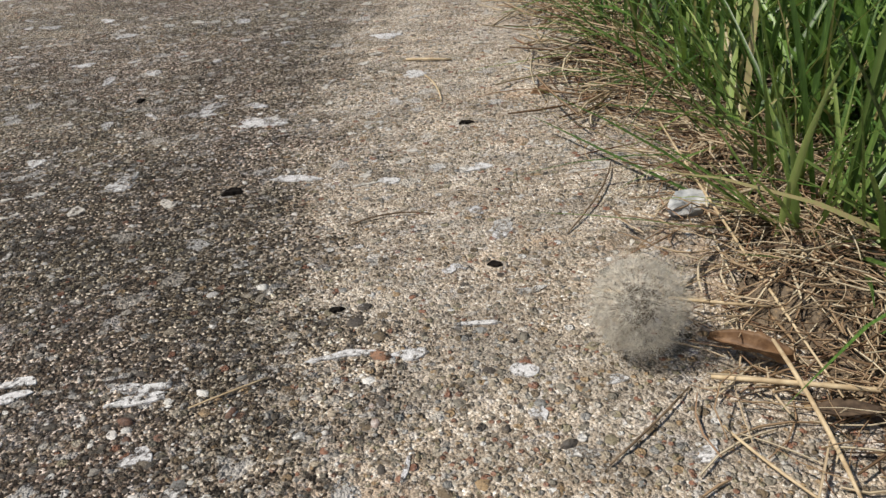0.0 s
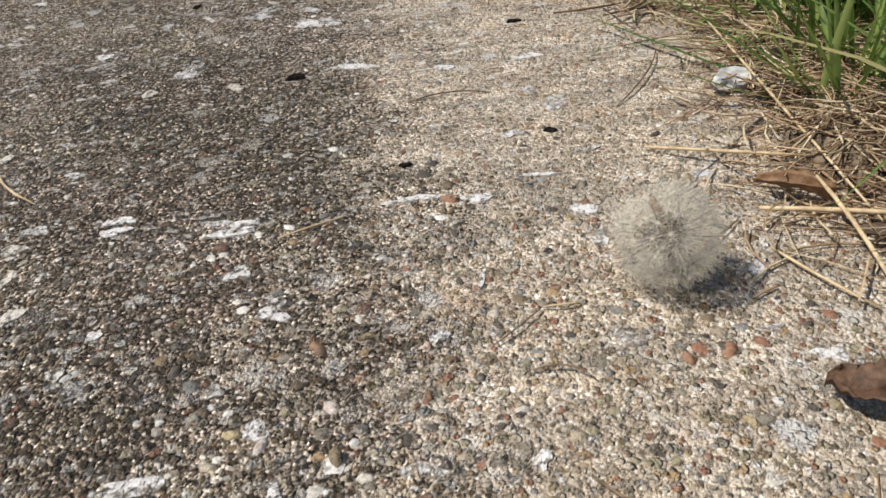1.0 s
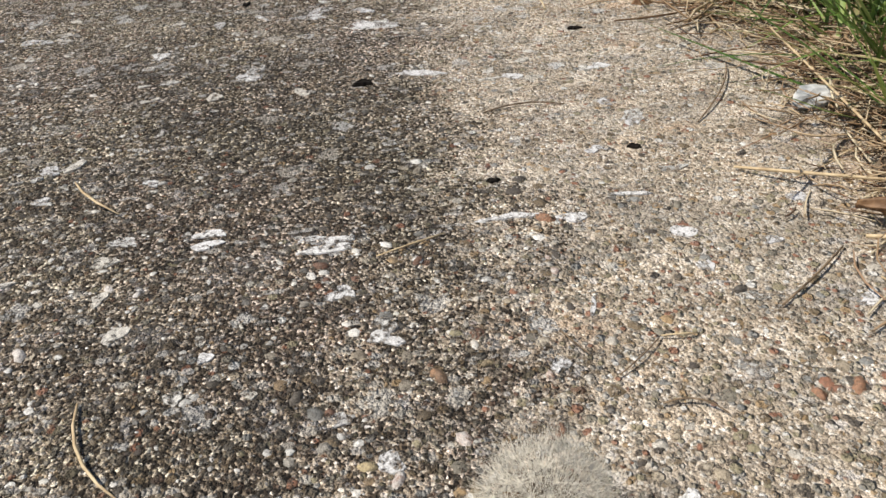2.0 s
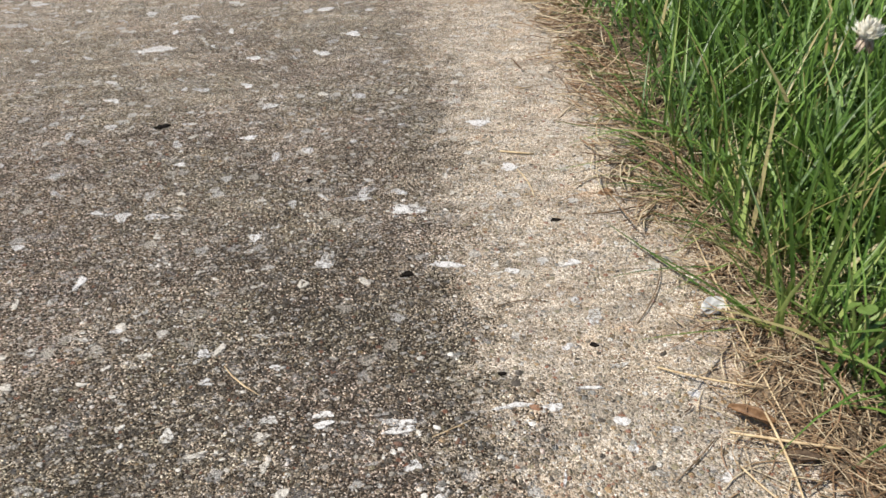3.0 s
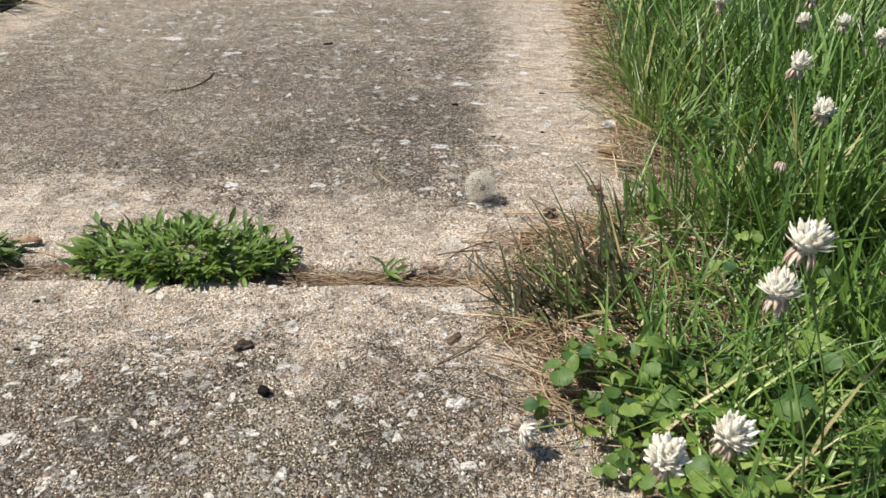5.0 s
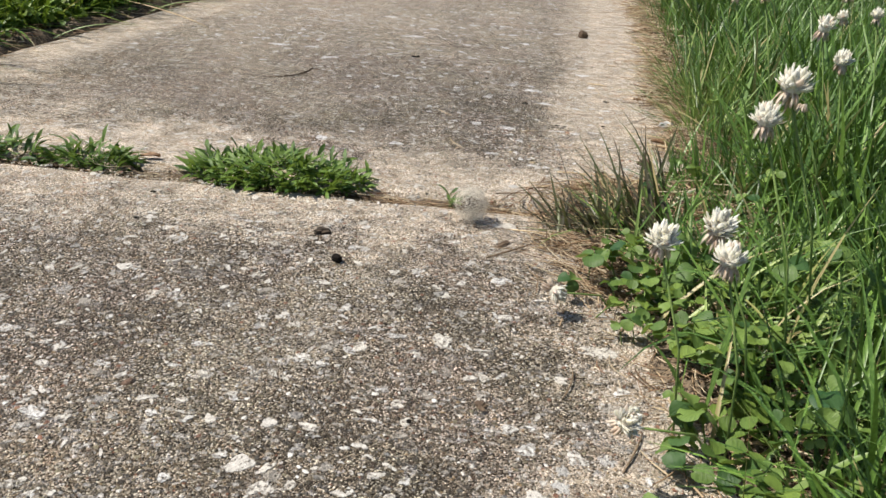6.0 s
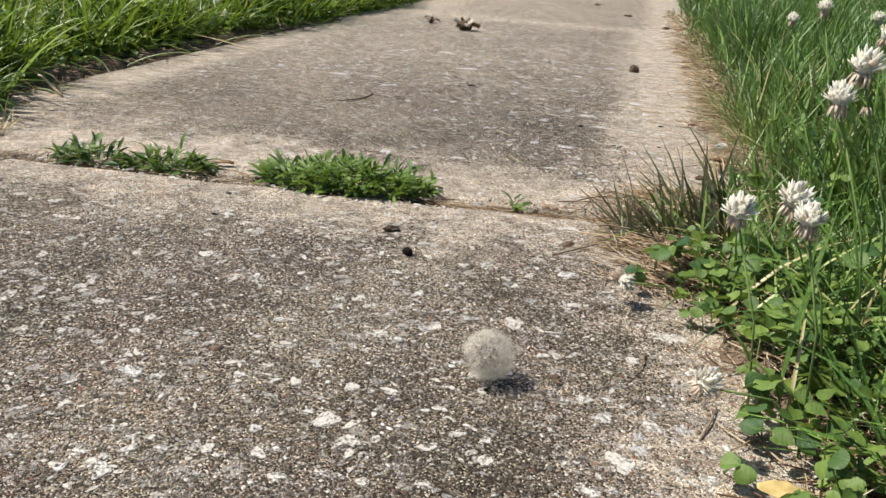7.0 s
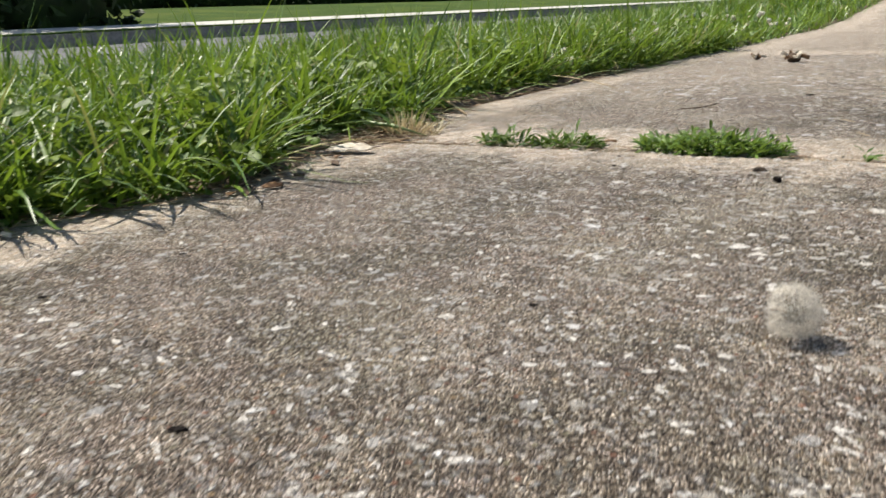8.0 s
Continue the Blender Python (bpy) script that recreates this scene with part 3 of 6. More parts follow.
slab_d = make_slab("pavement_4", -0.83, 0.32, 4.343, 6.55, "weathered concrete path slab farther along the walk", 0.1)
slab_e = make_slab("pavement_5", -0.83, 0.32, 6.575, 12.0, "weathered concrete path slab farther along the walk", 0.2)
slab_f = make_slab("pavement_6", -0.83, 0.32, 12.013, 40.0, "pale concrete path running away to the horizon", 0.5)


def box_mesh(name, x0, x1, y0, y1, z0, z1, material, bevel=0.02, seg=2):
    bm = bmesh.new()
    bmesh.ops.create_cube(bm, size=1.0)
    for v in bm.verts:
        v.co = Vector(((x0 + x1) / 2 + v.co.x * (x1 - x0), (y0 + y1) / 2 + v.co.y * (y1 - y0), (z0 + z1) / 2 + v.co.z * (z1 - z0)))
    bmesh.ops.bevel(bm, geom=bm.edges[:], offset=bevel, segments=seg, affect="EDGES")
    me = bpy.data.meshes.new(name)
    bm.to_mesh(me)
    bm.free()
    me.materials.append(material)
    return me


def make_street():
    me = box_mesh("road", -9.22, -2.93, -60, 200, -0.5, -0.115, M["asphalt"], 0.01)
    for v in me.vertices:
        if v.co.z > -0.3:
            v.co.z += 0.020 * (-2.93 - v.co.x)
    road = new("road", me)
    tagged(road, "grey worn asphalt street beyond the verge", "road", kind="structure")
    near = new("kerb", box_mesh("kerb", -2.928, -2.79, -60, 200, -0.5, 0.005, M["kerb"], 0.02))
    tagged(near, "pale concrete kerb along the street", "kerb", kind="structure")
    # the far kerb's face is shaded, so its colour is darkened too
    far = new("kerb", box_mesh("kerb", -9.46, -9.222, -60, 200, -0.5, 0.17, M["shadekerb"], 0.03))
    tagged(far, "dark concrete kerb with painted-in shade on the street's other side", "kerb", kind="structure")
    me = box_mesh("pavement_9", -10.75, -9.462, -60, 200, -0.4, 0.175, M["kerb"], 0.01)
    for v in me.vertices:
        if v.co.z > 0.0:
            v.co.z += 0.06 * (-9.462 - v.co.x)
    tagged(new("pavement_9", me), "pale concrete walk beyond the street", "pavement", kind="structure")


make_street()

# ---------------------------------------------------------------- dandelion clock
BALL_R = 0.0185


def make_dandelion():
    rng = random.Random(5)
    ball = empty("dandelion_clock", pose(0, 0, 0), "fluffy greyish white dandelion seed head rolling over concrete", "dandelion")
    vs, fs = lump(0.0044, rng, (1, 1, 0.85), 0.12)
    part("receptacle", mesh_of("receptacle", vs, fs, M["achene"]), ball, "small brown seed-head core")
    sv, sf = tube([(0, 0, -0.002), (0.0004, 0.0003, -0.006), (0.001, 0.0006, -0.0105)], [0.0011, 0.001, 0.0008], 6)
    part("stalk", mesh_of("stalk", sv, sf, M["twig"]), ball, "short torn brownish stalk")
    for k in range(7):
        a = 2 * math.pi * k / 7
        pts = [(0.0022 * math.cos(a), 0.0022 * math.sin(a), -0.0016), (0.0048 * math.cos(a), 0.0048 * math.sin(a), -0.0030), (0.0066 * math.cos(a), 0.0066 * math.sin(a), -0.0062)]
        bv, bf = tube(pts, [0.0007, 0.0008, 0.0002], 4)
        part("bract", mesh_of("bract", bv, bf, M["twig"]), ball)
    seeds, plumes = [], []
    for k in range(6):
        verts, faces = tube([(0, 0, 0.0022), (0, 0, 0.0036), (0, 0, 0.0062)], [0.0002, 0.00062, 0.00016], 4)
        bv, bf = tube([(0, 0, 0.0060), (0.0002, 0, 0.0118)], [0.00007, 0.00006], 3)
        off = len(verts)
        verts += bv
        faces += [tuple(i + off for i in f) for f in bf]
        seeds.append(mesh_of("seed", verts, faces, M["achene"], False))
        n = 29
        verts, faces = [], []
        for j in range(n):
            a = 2 * math.pi * (j + rng.uniform(-0.3, 0.3)) / n
            out = rng.uniform(0.0040, 0.0070)
            up = rng.uniform(0.0008, 0.0048)
            tip = Vector((out * math.cos(a), out * math.sin(a), 0.0118 + up))
            mid = Vector((0.5 * out * math.cos(a), 0.5 * out * math.sin(a), 0.0118 + up * 0.36))
            s = Vector((-math.sin(a), math.cos(a), 0)) * 0.000040
            root = Vector((0.0002, 0, 0.0117))
            off = len(verts)
            verts += [root + s, root - s, mid - s, mid + s, tip]
            faces += [(off, off + 1, off + 2, off + 3), (off + 3, off + 2, off + 4)]
        plumes.append(mesh_of("plume", verts, faces, M["fluff"], False))
    n = 176
    for i in range(n):
        z = 1 - 2 * (i + 0.5) / n
        if z < -0.90 or rng.random() < 0.05:
            continue
        a = i * 2.399963
        r = math.sqrt(1 - z * z)
        d = Vector((r * math.cos(a) + rng.gauss(0, 0.05), r * math.sin(a) + rng.gauss(0, 0.05), z + rng.gauss(0, 0.05)))
        m = d.to_track_quat("Z", "Y").to_matrix().to_4x4() @ pose(0, 0, 0, 0, 0, rng.uniform(0, 360))
        s = rng.uniform(0.93, 1.05)
        seed = part("seed", seeds[i % 6], ball, "", m @ Matrix.Diagonal((s, s, s, 1)))
        part("plume", plumes[i % 6], seed, "pale silky plume")["kind"] = "stuff"
    return ball


dandelion = make_dandelion()
dandelion.scale = (1.21, 1.21, 1.21)

# ---------------------------------------------------------------- grass


def blades(rng, root, z0, length, width, lean, bend, toward, steps=4, fold=0.25):
    """Arched tapering blades with a folded midrib, as arrays. toward: heading of the lean, radians."""
    n = len(root)
    s = np.linspace(0, 1, steps + 1)[None, :]
    L, W = length[:, None], width[:, None]
    ca, sa = np.cos(toward)[:, None], np.sin(toward)[:, None]
    ang = lean[:, None] + bend[:, None] * s
    ds = L / steps
    h = np.concatenate([np.zeros((n, 1)), np.cumsum(np.sin(ang[:, :-1] + bend[:, None] / steps / 2) * ds, 1)], 1)
    v = np.concatenate([np.zeros((n, 1)), np.cumsum(np.cos(ang[:, :-1] + bend[:, None] / steps / 2) * ds, 1)], 1)
    cx = root[:, :1] + h * ca
    cy = root[:, 1:] + h * sa
    cz = np.maximum(z0[:, None] + v, z0[:, None] * 0.5 + 0.0015 + 0.003 * s)
    twist = rng.uniform(-0.9, 0.9, (n, 1)) + rng.uniform(-0.8, 0.8, (n, 1)) * s
    wx, wy = -np.sin(toward[:, None] + twist), np.cos(toward[:, None] + twist)
    taper = (0.55 + 0.45 * np.minimum(1, s * 4)) * (1 - s ** 2.2 * 0.97)
    w = W * taper * 0.5
    a = np.stack([cx - wx * w, cy - wy * w, cz], -1)
    b = np.stack([cx + ca * w * fold, cy + sa * w * fold, cz - w * fold], -1)
    c = np.stack([cx + wx * w, cy + wy * w, cz], -1)
    rows = np.stack([a, b, c], 2)
    verts = rows.reshape(-1, 3)
    k = steps + 1
    base = (np.arange(n) * k * 3)[:, None, None] + (np.arange(steps) * 3)[None, :, None]
    q1 = base + np.array([0, 1, 4, 3])[None, None]
    q2 = base + np.array([1, 2, 5, 4])[None, None]
    return verts, np.concatenate([q1, q2], 1).reshape(-1, 4)


def strips(rng, root, z0, length, width, lean, bend, toward, steps=3):
    v, f = blades(rng, root, z0, length, width, lean, bend, toward, steps)
    n, k = len(root), steps + 1
    v = v.reshape(n, k, 3, 3)[:, :, [0, 2]].reshape(-1, 3)
    base = (np.arange(n) * k * 2)[:, None, None] + (np.arange(steps) * 2)[None, :, None]
    return v, (base + np.array([0, 1, 3, 2])[None, None]).reshape(-1, 4)


def clumped(rng, n, x0, x1, y0, y1, clumps, spread):
    """Root points in tufts."""
    cx, cy = rng.uniform(x0, x1, clumps), rng.uniform(y0, y1, clumps)
    i = rng.randint(0, clumps, n)
    a = np.stack([cx[i] + rng.normal(0, spread, n), cy[i] + rng.normal(0, spread, n)], -1)
    b = np.stack([rng.uniform(x0, x1, n), rng.uniform(y0, y1, n)], -1)
    return np.where(rng.uniform(size=(n, 1)) < 0.6, a, b)


def grass_field(name, label, material, seed, n, box, keep, length, width, lean, bend, clumps, spread, near=True, toward=None):
    rng = np.random.RandomState(seed)
    root = clumped(rng, n, *box, clumps, spread)
    root = root[keep(root[:, 0], root[:, 1], rng)]
    n = len(root)
    z = support_z(root[:, 0], root[:, 1]) - 0.003
    tow = rng.uniform(0, 2 * math.pi, n) if toward is None else toward[0] + rng.normal(0, toward[1], n)
    L = (length[0] + (length[1] - length[0]) * rng.beta(2, 2, n)) * (1 + 0.28 * waves(root[:, 0], root[:, 1], seed, 9.0))
    L = np.maximum(L, length[0] * 0.6)
    # blades stay short where the lawn's rim is trodden beside the joint
    trodden = (root[:, 0] > 0) & (root[:, 1] > -0.06) & (root[:, 1] < 0.26) & (root[:, 0] - right_edge(root[:, 1]) < 0.15)
    L = np.where(trodden, np.minimum(L, 0.07), L)
    W = rng.uniform(*width, n)
    ln = np.abs(rng.normal(lean[0], lean[1], n))
    bd = rng.uniform(*bend, n)
    make = blades if near else strips
    v, f = make(rng, root, z, L, W, ln, bd, tow, 4 if near else 3)
    ob = new(name, fast_mesh(name, v, f, M[material]))
    return tagged(ob, label, "grass", kind="stuff")


def right_rows(lo, hi):
    """Keeps roots from the soil's edge inwards, thinner at the rim and in the clover."""
    def keep(x, y, rng):
        d = x - right_edge(y)
        p = smooth01(d, lo, hi)
        p = p * np.where((y < 0.0) & (d < 0.20), 0.80 + 0.20 * smooth01(d, 0.05, 0.2), 1.0)
        p = p * np.where((y > -0.02) & (y < 0.34) & (d < 0.060), 0.03, 1.0)
        p = p * np.where((y > -0.04) & (y < 0.20) & (d < 0.105), 0.30, 1.0)
        p = p * np.where((y > -0.16) & (y < 0.22) & (d < 0.20), 0.75, 1.0)
        return rng.uniform(size=len(x)) < p
    return keep


def bare(y):
    """How far the verge's growth stands back from its rim."""
    return 0.065 * smooth01(y, -0.44, -0.30) * smooth01(y, 0.12, 0.06) + 0.060 * smooth01(y, 0.16, 0.35) * smooth01(y, 1.5, 1.0)


def left_rows(lo, hi):
    def keep(x, y, rng):
        return rng.uniform(size=len(x)) < smooth01(left_edge(y) - bare(y) - x, lo, hi)
    return keep


def make_grass():
    grass_field("lawn", "dense green lawn grass at the path's rim", "grass", 21, 23000, (0.12, 0.80, -0.95, 2.3), right_rows(0.03, 0.10),
                (0.04, 0.165), (0.0016, 0.0046), (0.36, 0.30), (0.1, 1.6), 420, 0.018)
    grass_field("lawn", "dense green lawn grass behind the clover", "grass", 22, 15000, (0.55, 2.1, -0.85, 4.5), right_rows(0.1, 0.2),
                (0.10, 0.19), (0.004, 0.009), (0.3, 0.25), (0.2, 1.6), 420, 0.04, False)
    grass_field("lawn", "tall upright lawn grass among clover flowers", "grass", 30, 15000, (0.34, 1.15, -0.35, 2.2), right_rows(0.06, 0.14),
                (0.08, 0.18), (0.0030, 0.0066), (0.24, 0.18), (0.1, 1.1), 500, 0.02, False)
    grass_field("lawn", "green lawn grass beside the path", "grass", 47, 9000, (0.24, 2.1, -3.2, -0.75), right_rows(0.02, 0.10),
                (0.07, 0.16), (0.005, 0.011), (0.35, 0.25), (0.2, 1.4), 400, 0.06, False)
    grass_field("lawn", "green lawn grass reaching back from the path", "grass", 72, 20000, (2.0, 6.5, -3.2, 12), right_rows(0.1, 0.2),
                (0.10, 0.19), (0.010, 0.020), (0.3, 0.25), (0.2, 1.4), 500, 0.12, False)
    grass_field("verge", "green grass on the street verge", "verge", 48, 9000, (-2.78, -0.70, -3.2, -1.25), left_rows(0.0, 0.08),
                (0.08, 0.18), (0.006, 0.012), (0.35, 0.25), (0.2, 1.4), 400, 0.06, False)
    grass_field("lawn", "green lawn grass along the far path", "grass", 23, 13000, (0.30, 2.6, 2.2, 16), right_rows(0.02, 0.1),
                (0.10, 0.20), (0.006, 0.014), (0.3, 0.25), (0.2, 1.4), 500, 0.1, False)
    grass_field("verge", "sunlit tall green grass on the street verge", "verge", 24, 22500, (-1.45, -0.55, -1.35, 2.6), left_rows(-0.005, 0.05),
                (0.07, 0.24), (0.0034, 0.0098), (0.42, 0.34), (0.2, 2.0), 200, 0.026)
    grass_field("verge", "sunlit green grass on the street verge", "verge", 25, 16000, (-2.78, -1.35, -1.6, 7), lambda x, y, r: x < 99,
                (0.10, 0.22), (0.006, 0.012), (0.3, 0.25), (0.2, 1.5), 450, 0.06, False)
    grass_field("verge", "green verge grass along the far path", "verge", 26, 14000, (-2.78, -0.80, 2.4, 24), left_rows(0.0, 0.08),
                (0.10, 0.21), (0.007, 0.016), (0.3, 0.25), (0.2, 1.5), 500, 0.1, False)
    grass_field("verge", "green verge grass close beside the far path", "verge", 58, 5200, (-1.15, -0.60, 2.3, 9.5), left_rows(-0.03, 0.03),
                (0.06, 0.15), (0.006, 0.012), (0.5, 0.3), (0.2, 1.6), 300, 0.05, False)
    grass_field("lawn", "green lawn grass close beside the far path", "grass", 59, 4200, (0.25, 0.75, 2.0, 9.5), right_rows(-0.03, 0.04),
                (0.06, 0.15), (0.005, 0.010), (0.5, 0.3), (0.2, 1.6), 260, 0.05, False)
    grass_field("verge", "leafy low green growth under the verge grass", "verge", 29, 9500, (-1.05, -0.55, -1.3, 2.4), left_rows(-0.005, 0.04),
                (0.035, 0.13), (0.004, 0.009), (0.65, 0.35), (0.3, 1.6), 260, 0.022)
    grass_field("grass_fringe", "long pale blades bent over the path's rim", "verge", 27, 2800, (-0.95, -0.58, -1.2, 2.6),
                lambda x, y, r: (x > left_edge(y) - bare(y) - 0.08) & (x < left_edge(y) - bare(y) - 0.01), (0.07, 0.23), (0.003, 0.008), (0.72, 0.3), (0.3, 1.3), 90, 0.018, True, (-0.1, 0.8))
    grass_field("lawn", "pale bent grass woven through clover", "broad", 71, 1900, (0.16, 0.62, -0.85, -0.12), right_rows(0.01, 0.05),
                (0.05, 0.13), (0.0026, 0.0062), (0.70, 0.35), (0.2, 1.2), 130, 0.02, True, (0.3, 0.85))
    grass_field("grass_fringe", "sparse blades bent over the straw at the rim", "grass", 28, 700, (0.12, 0.42, 0.42, 2.2),
                lambda x, y, r: (x > right_edge(y) + 0.02) & (x < right_edge(y) + 0.10), (0.05, 0.12), (0.0013, 0.003), (0.75, 0.3), (0.2, 1.2), 110, 0.010, True, (math.pi, 0.9))


make_grass()


def grass_tuft(m, seed, n, spread, length, material, label, lean=(0.45, 0.3), width=(0.0014, 0.0028), toward=None):
    """A tuft whose blades are parts."""
    rng = np.random.RandomState(seed)
    root = rng.normal(0, spread, (n, 2))
    tow = np.arctan2(root[:, 1], root[:, 0]) + rng.normal(0, 0.7, n) if toward is None else rng.normal(toward, 0.9, n)
    v, f = blades(rng, root, np.full(n, -0.002), rng.uniform(*length, n), rng.uniform(*width, n), np.abs(rng.normal(*lean, n)), rng.uniform(0, 0.7, n), tow)
    tuft = empty("grass_tuft", m, label, "grass", "grass tufts")
    k = len(v) // n
    one = f.reshape(n, -1, 4)
    for b in range(n):
        part("blade", fast_mesh("blade", v[b * k:(b + 1) * k], one[b] - b * k, M[material]), tuft)
    return tuft


CORNER = "dark stiff grass tuft at the slab's corner"
for tx, ty, ts, tn, tl in ((0.136, -0.070, 31, 24, 0.085), (0.158, -0.055, 32, 30, 0.105), (0.176, -0.078, 44, 30, 0.110), (0.200, -0.046, 45, 36, 0.135), (0.228, -0.070, 33, 44, 0.130), (0.225, 0.010, 36, 24, 0.140)):
    grass_tuft(pose(tx, ty, 0.004), ts, tn, 0.011, (0.03, tl), "tuft", CORNER, (0.80, 0.36), (0.0027, 0.0050), 2.75)
grass_tuft(pose(0.262, 0.118, 0.004), 56, 40, 0.012, (0.03, 0.075), "grass", "green grass tuft leaning over dry straw", (0.40, 0.25), (0.0018, 0.0034), 1.8)
grass_tuft(pose(0.305, 0.080, 0.004), 34, 90, 0.022, (0.06, 0.12), "grass", "green grass tuft rooted in thatch", (0.45, 0.3), (0.0018, 0.0036))
BROAD = "tall broad-bladed grass tuft by the straw"
for tx, ty, ts, tn in ((0.305, 0.350, 35, 26), (0.318, 0.395, 136, 30), (0.312, 0.440, 37, 20), (0.335, 0.330, 38, 30), (0.345, 0.450, 39, 40), (0.320, 0.530, 40, 40), (0.310, 0.620, 41, 40)):
    grass_tuft(pose(tx, ty, 0.004), ts, int(tn * 1.6), 0.011, (0.05, 0.150), "broad", BROAD, (0.62, 0.42), (0.0013, 0.0040))
grass_tuft(pose(-0.748, 0.034, -0.002), 38, 290, 0.022, (0.022, 0.058), "bleached", "dry bleached grass tuft at the joint's end", (0.85, 0.5), (0.0022, 0.0050))
grass_tuft(pose(-0.712, 0.020, -0.002), 138, 110, 0.022, (0.014, 0.040), "bleached", "low bleached grass tuft at the joint's end", (0.95, 0.4), (0.0018, 0.0040))
grass_tuft(pose(-0.770, 0.050, -0.002), 46, 60, 0.020, (0.02, 0.055), "verge", "yellowish green grass tuft at the joint's end", (0.5, 0.3), (0.0014, 0.0030))


def long_grass(x, y, z, length, width, lean, bend, toward, seed, material="paleblade", label="long broad pale green grass blade bent over the path"):
    """One long blade, arched over."""
    rng = np.random.RandomState(seed)
    v, f = blades(rng, np.array([[x, y]]), np.array([z]), np.array([length]), np.array([width]), np.array([lean]), np.array([bend]), np.array([toward]), 9)
    ob = new("long_grass", fast_mesh("long_grass", v, f, M[material]))
    return tagged(ob, label, "grass", "bent blades" if material == "paleblade" else "")


for i, (bx, by, bz, bl, bw, ba, bb, bt) in enumerate(((-0.835, -0.135, 0.026, 0.190, 0.0095, 1.46, 0.20, 0.82), (-0.725, -0.530, 0.010, 0.15, 0.0060, 0.45, 2.1, 0.35),
                                                      (-0.735, -0.490, 0.010, 0.17, 0.0050, 0.50, 2.2, 0.55), (-0.730, -0.560, 0.010, 0.13, 0.0050, 0.60, 2.0, 0.10),
                                                      (-0.760, -0.380, 0.006, 0.15, 0.0045, 1.10, 0.8, -0.60), (-0.800, 0.250, 0.006, 0.12, 0.0060, 1.15, 0.6, -0.50),
                                                      (-0.820, 0.560, 0.006, 0.18, 0.0055, 1.05, 0.8, 0.30), (-0.815, 0.900, 0.006, 0.20, 0.0060, 1.05, 0.8, 0.10))):
    long_grass(bx, by, bz, bl, bw, ba, bb, bt, 400 + i)
long_grass(-0.795, -0.305, 0.004, 0.290, 0.0075, 0.46, 0.06, 1.57, 420, "verge", "tall dark green grass blade standing over the verge")
for i, (bx, by, bl) in enumerate(((-1.00, 0.19, 0.215), (-0.98, 0.30, 0.225), (-1.05, 0.76, 0.210), (-0.92, -0.02, 0.205), (-1.10, 0.45, 0.215), (-0.95, 0.55, 0.20))):
    long_grass(bx, by, -0.004, bl, 0.0036, 0.10, 0.08, 1.2 + i, 430 + i, "stalk", "slim bleached grass stalk standing in the verge")

# ---------------------------------------------------------------- clover


def leaflet_mesh(r, cup=0.25, notch=0.1):
    """A heart-shaped leaflet, folded a little along its midrib, with its stalk end at the origin, growing to +y."""
    vs, fs = [(0, 0, 0)], []
    rim = ((0.42, 0.30), (0.52, 0.68), (0.36, 1.00), (0.14, 1.08), (0, 1.08 - notch))
    spine = ((0, 0.35), (0, 0.70))
    for x, y in spine:
        vs.append((0, y * r, -cup * 0.12 * r))
    for sx in (1, -1):
        for x, y in rim[:-1]:
            vs.append((sx * x * r, y * r, cup * r * (x * 0.8) - 0.10 * r * y * y))
    vs.append((0, rim[-1][1] * r, -0.10 * r))
    tip = len(vs) - 1
    a, b = 3, 7
    for o, flip in ((a, False), (b, True)):
        tri = [(0, o, 1), (1, o, o + 1), (1, o + 1, 2), (2, o + 1, o + 2), (2, o + 2, o + 3), (2, o + 3, tip)]
        fs += [t[::-1] if flip else t for t in tri]
    return mesh_of("leaflet", vs, fs, M["clover"])


LEAFLET = leaflet_mesh(0.0150, 0.45)


def wavy_leaflet(r, seed):
    """A heart-shaped leaflet with a folded midrib and an uneven, wavy blade."""
    rows, cols = 5, 5
    vs, fs = [], []
    for i in range(rows):
        t = i / (rows - 1)
        w = 0.08 + 0.50 * math.sin(math.pi * (0.04 + 0.72 * t)) ** 0.9
        for j in range(cols):
            u = j / (cols - 1) * 2 - 1
            y = t * (1.0 + 0.10 * (1 - u * u) * 0 - 0.16 * max(0.0, t - 0.6) * (1 - abs(u)) * 2 - 0.22 * t * u * u)
            z = 0.30 * abs(u) * w - 0.22 * t * t + 0.16 * noise.noise(Vector((u * 1.3 + seed, t * 2.2, seed * 0.7)))
            k = 1 + 0.12 * noise.noise(Vector((seed, t * 3, u * 2)))
            vs.append((u * w * r * k, y * r * 1.06, z * r))
    for i in range(rows - 1):
        for j in range(cols - 1):
            a = i * cols + j
            fs.append((a, a + 1, a + cols + 1, a + cols))
    return mesh_of("leaflet", vs, fs, M["clover"])


WAVY = [wavy_leaflet(0.0150, 3.7 * k) for k in range(6)]


def make_clover_leaf(height, lean):
    leaf = empty("clover_leaf", pose(0, 0, 0), "three-part green clover leaf on a thin stalk", "clover", "clover leaves")
    pts = [(0, 0, -0.004), (lean * 0.35, 0, height * 0.45), (lean, 0, height)]
    v, f = tube(pts, [0.0008, 0.0007, 0.0006], 5)
    part("stalk", mesh_of("stalk", v, f, M["petiole"]), leaf)
    for k in range(3):
        part("leaflet", WAVY[(k + int(height * 1000)) % 6], leaf, "", pose(lean, 0, height, 0, 0, 120 * k + 30) @ pose(0, 0, 0, -16 + 17 * (k - 1), 10 * (k - 1), 0))
    return leaf


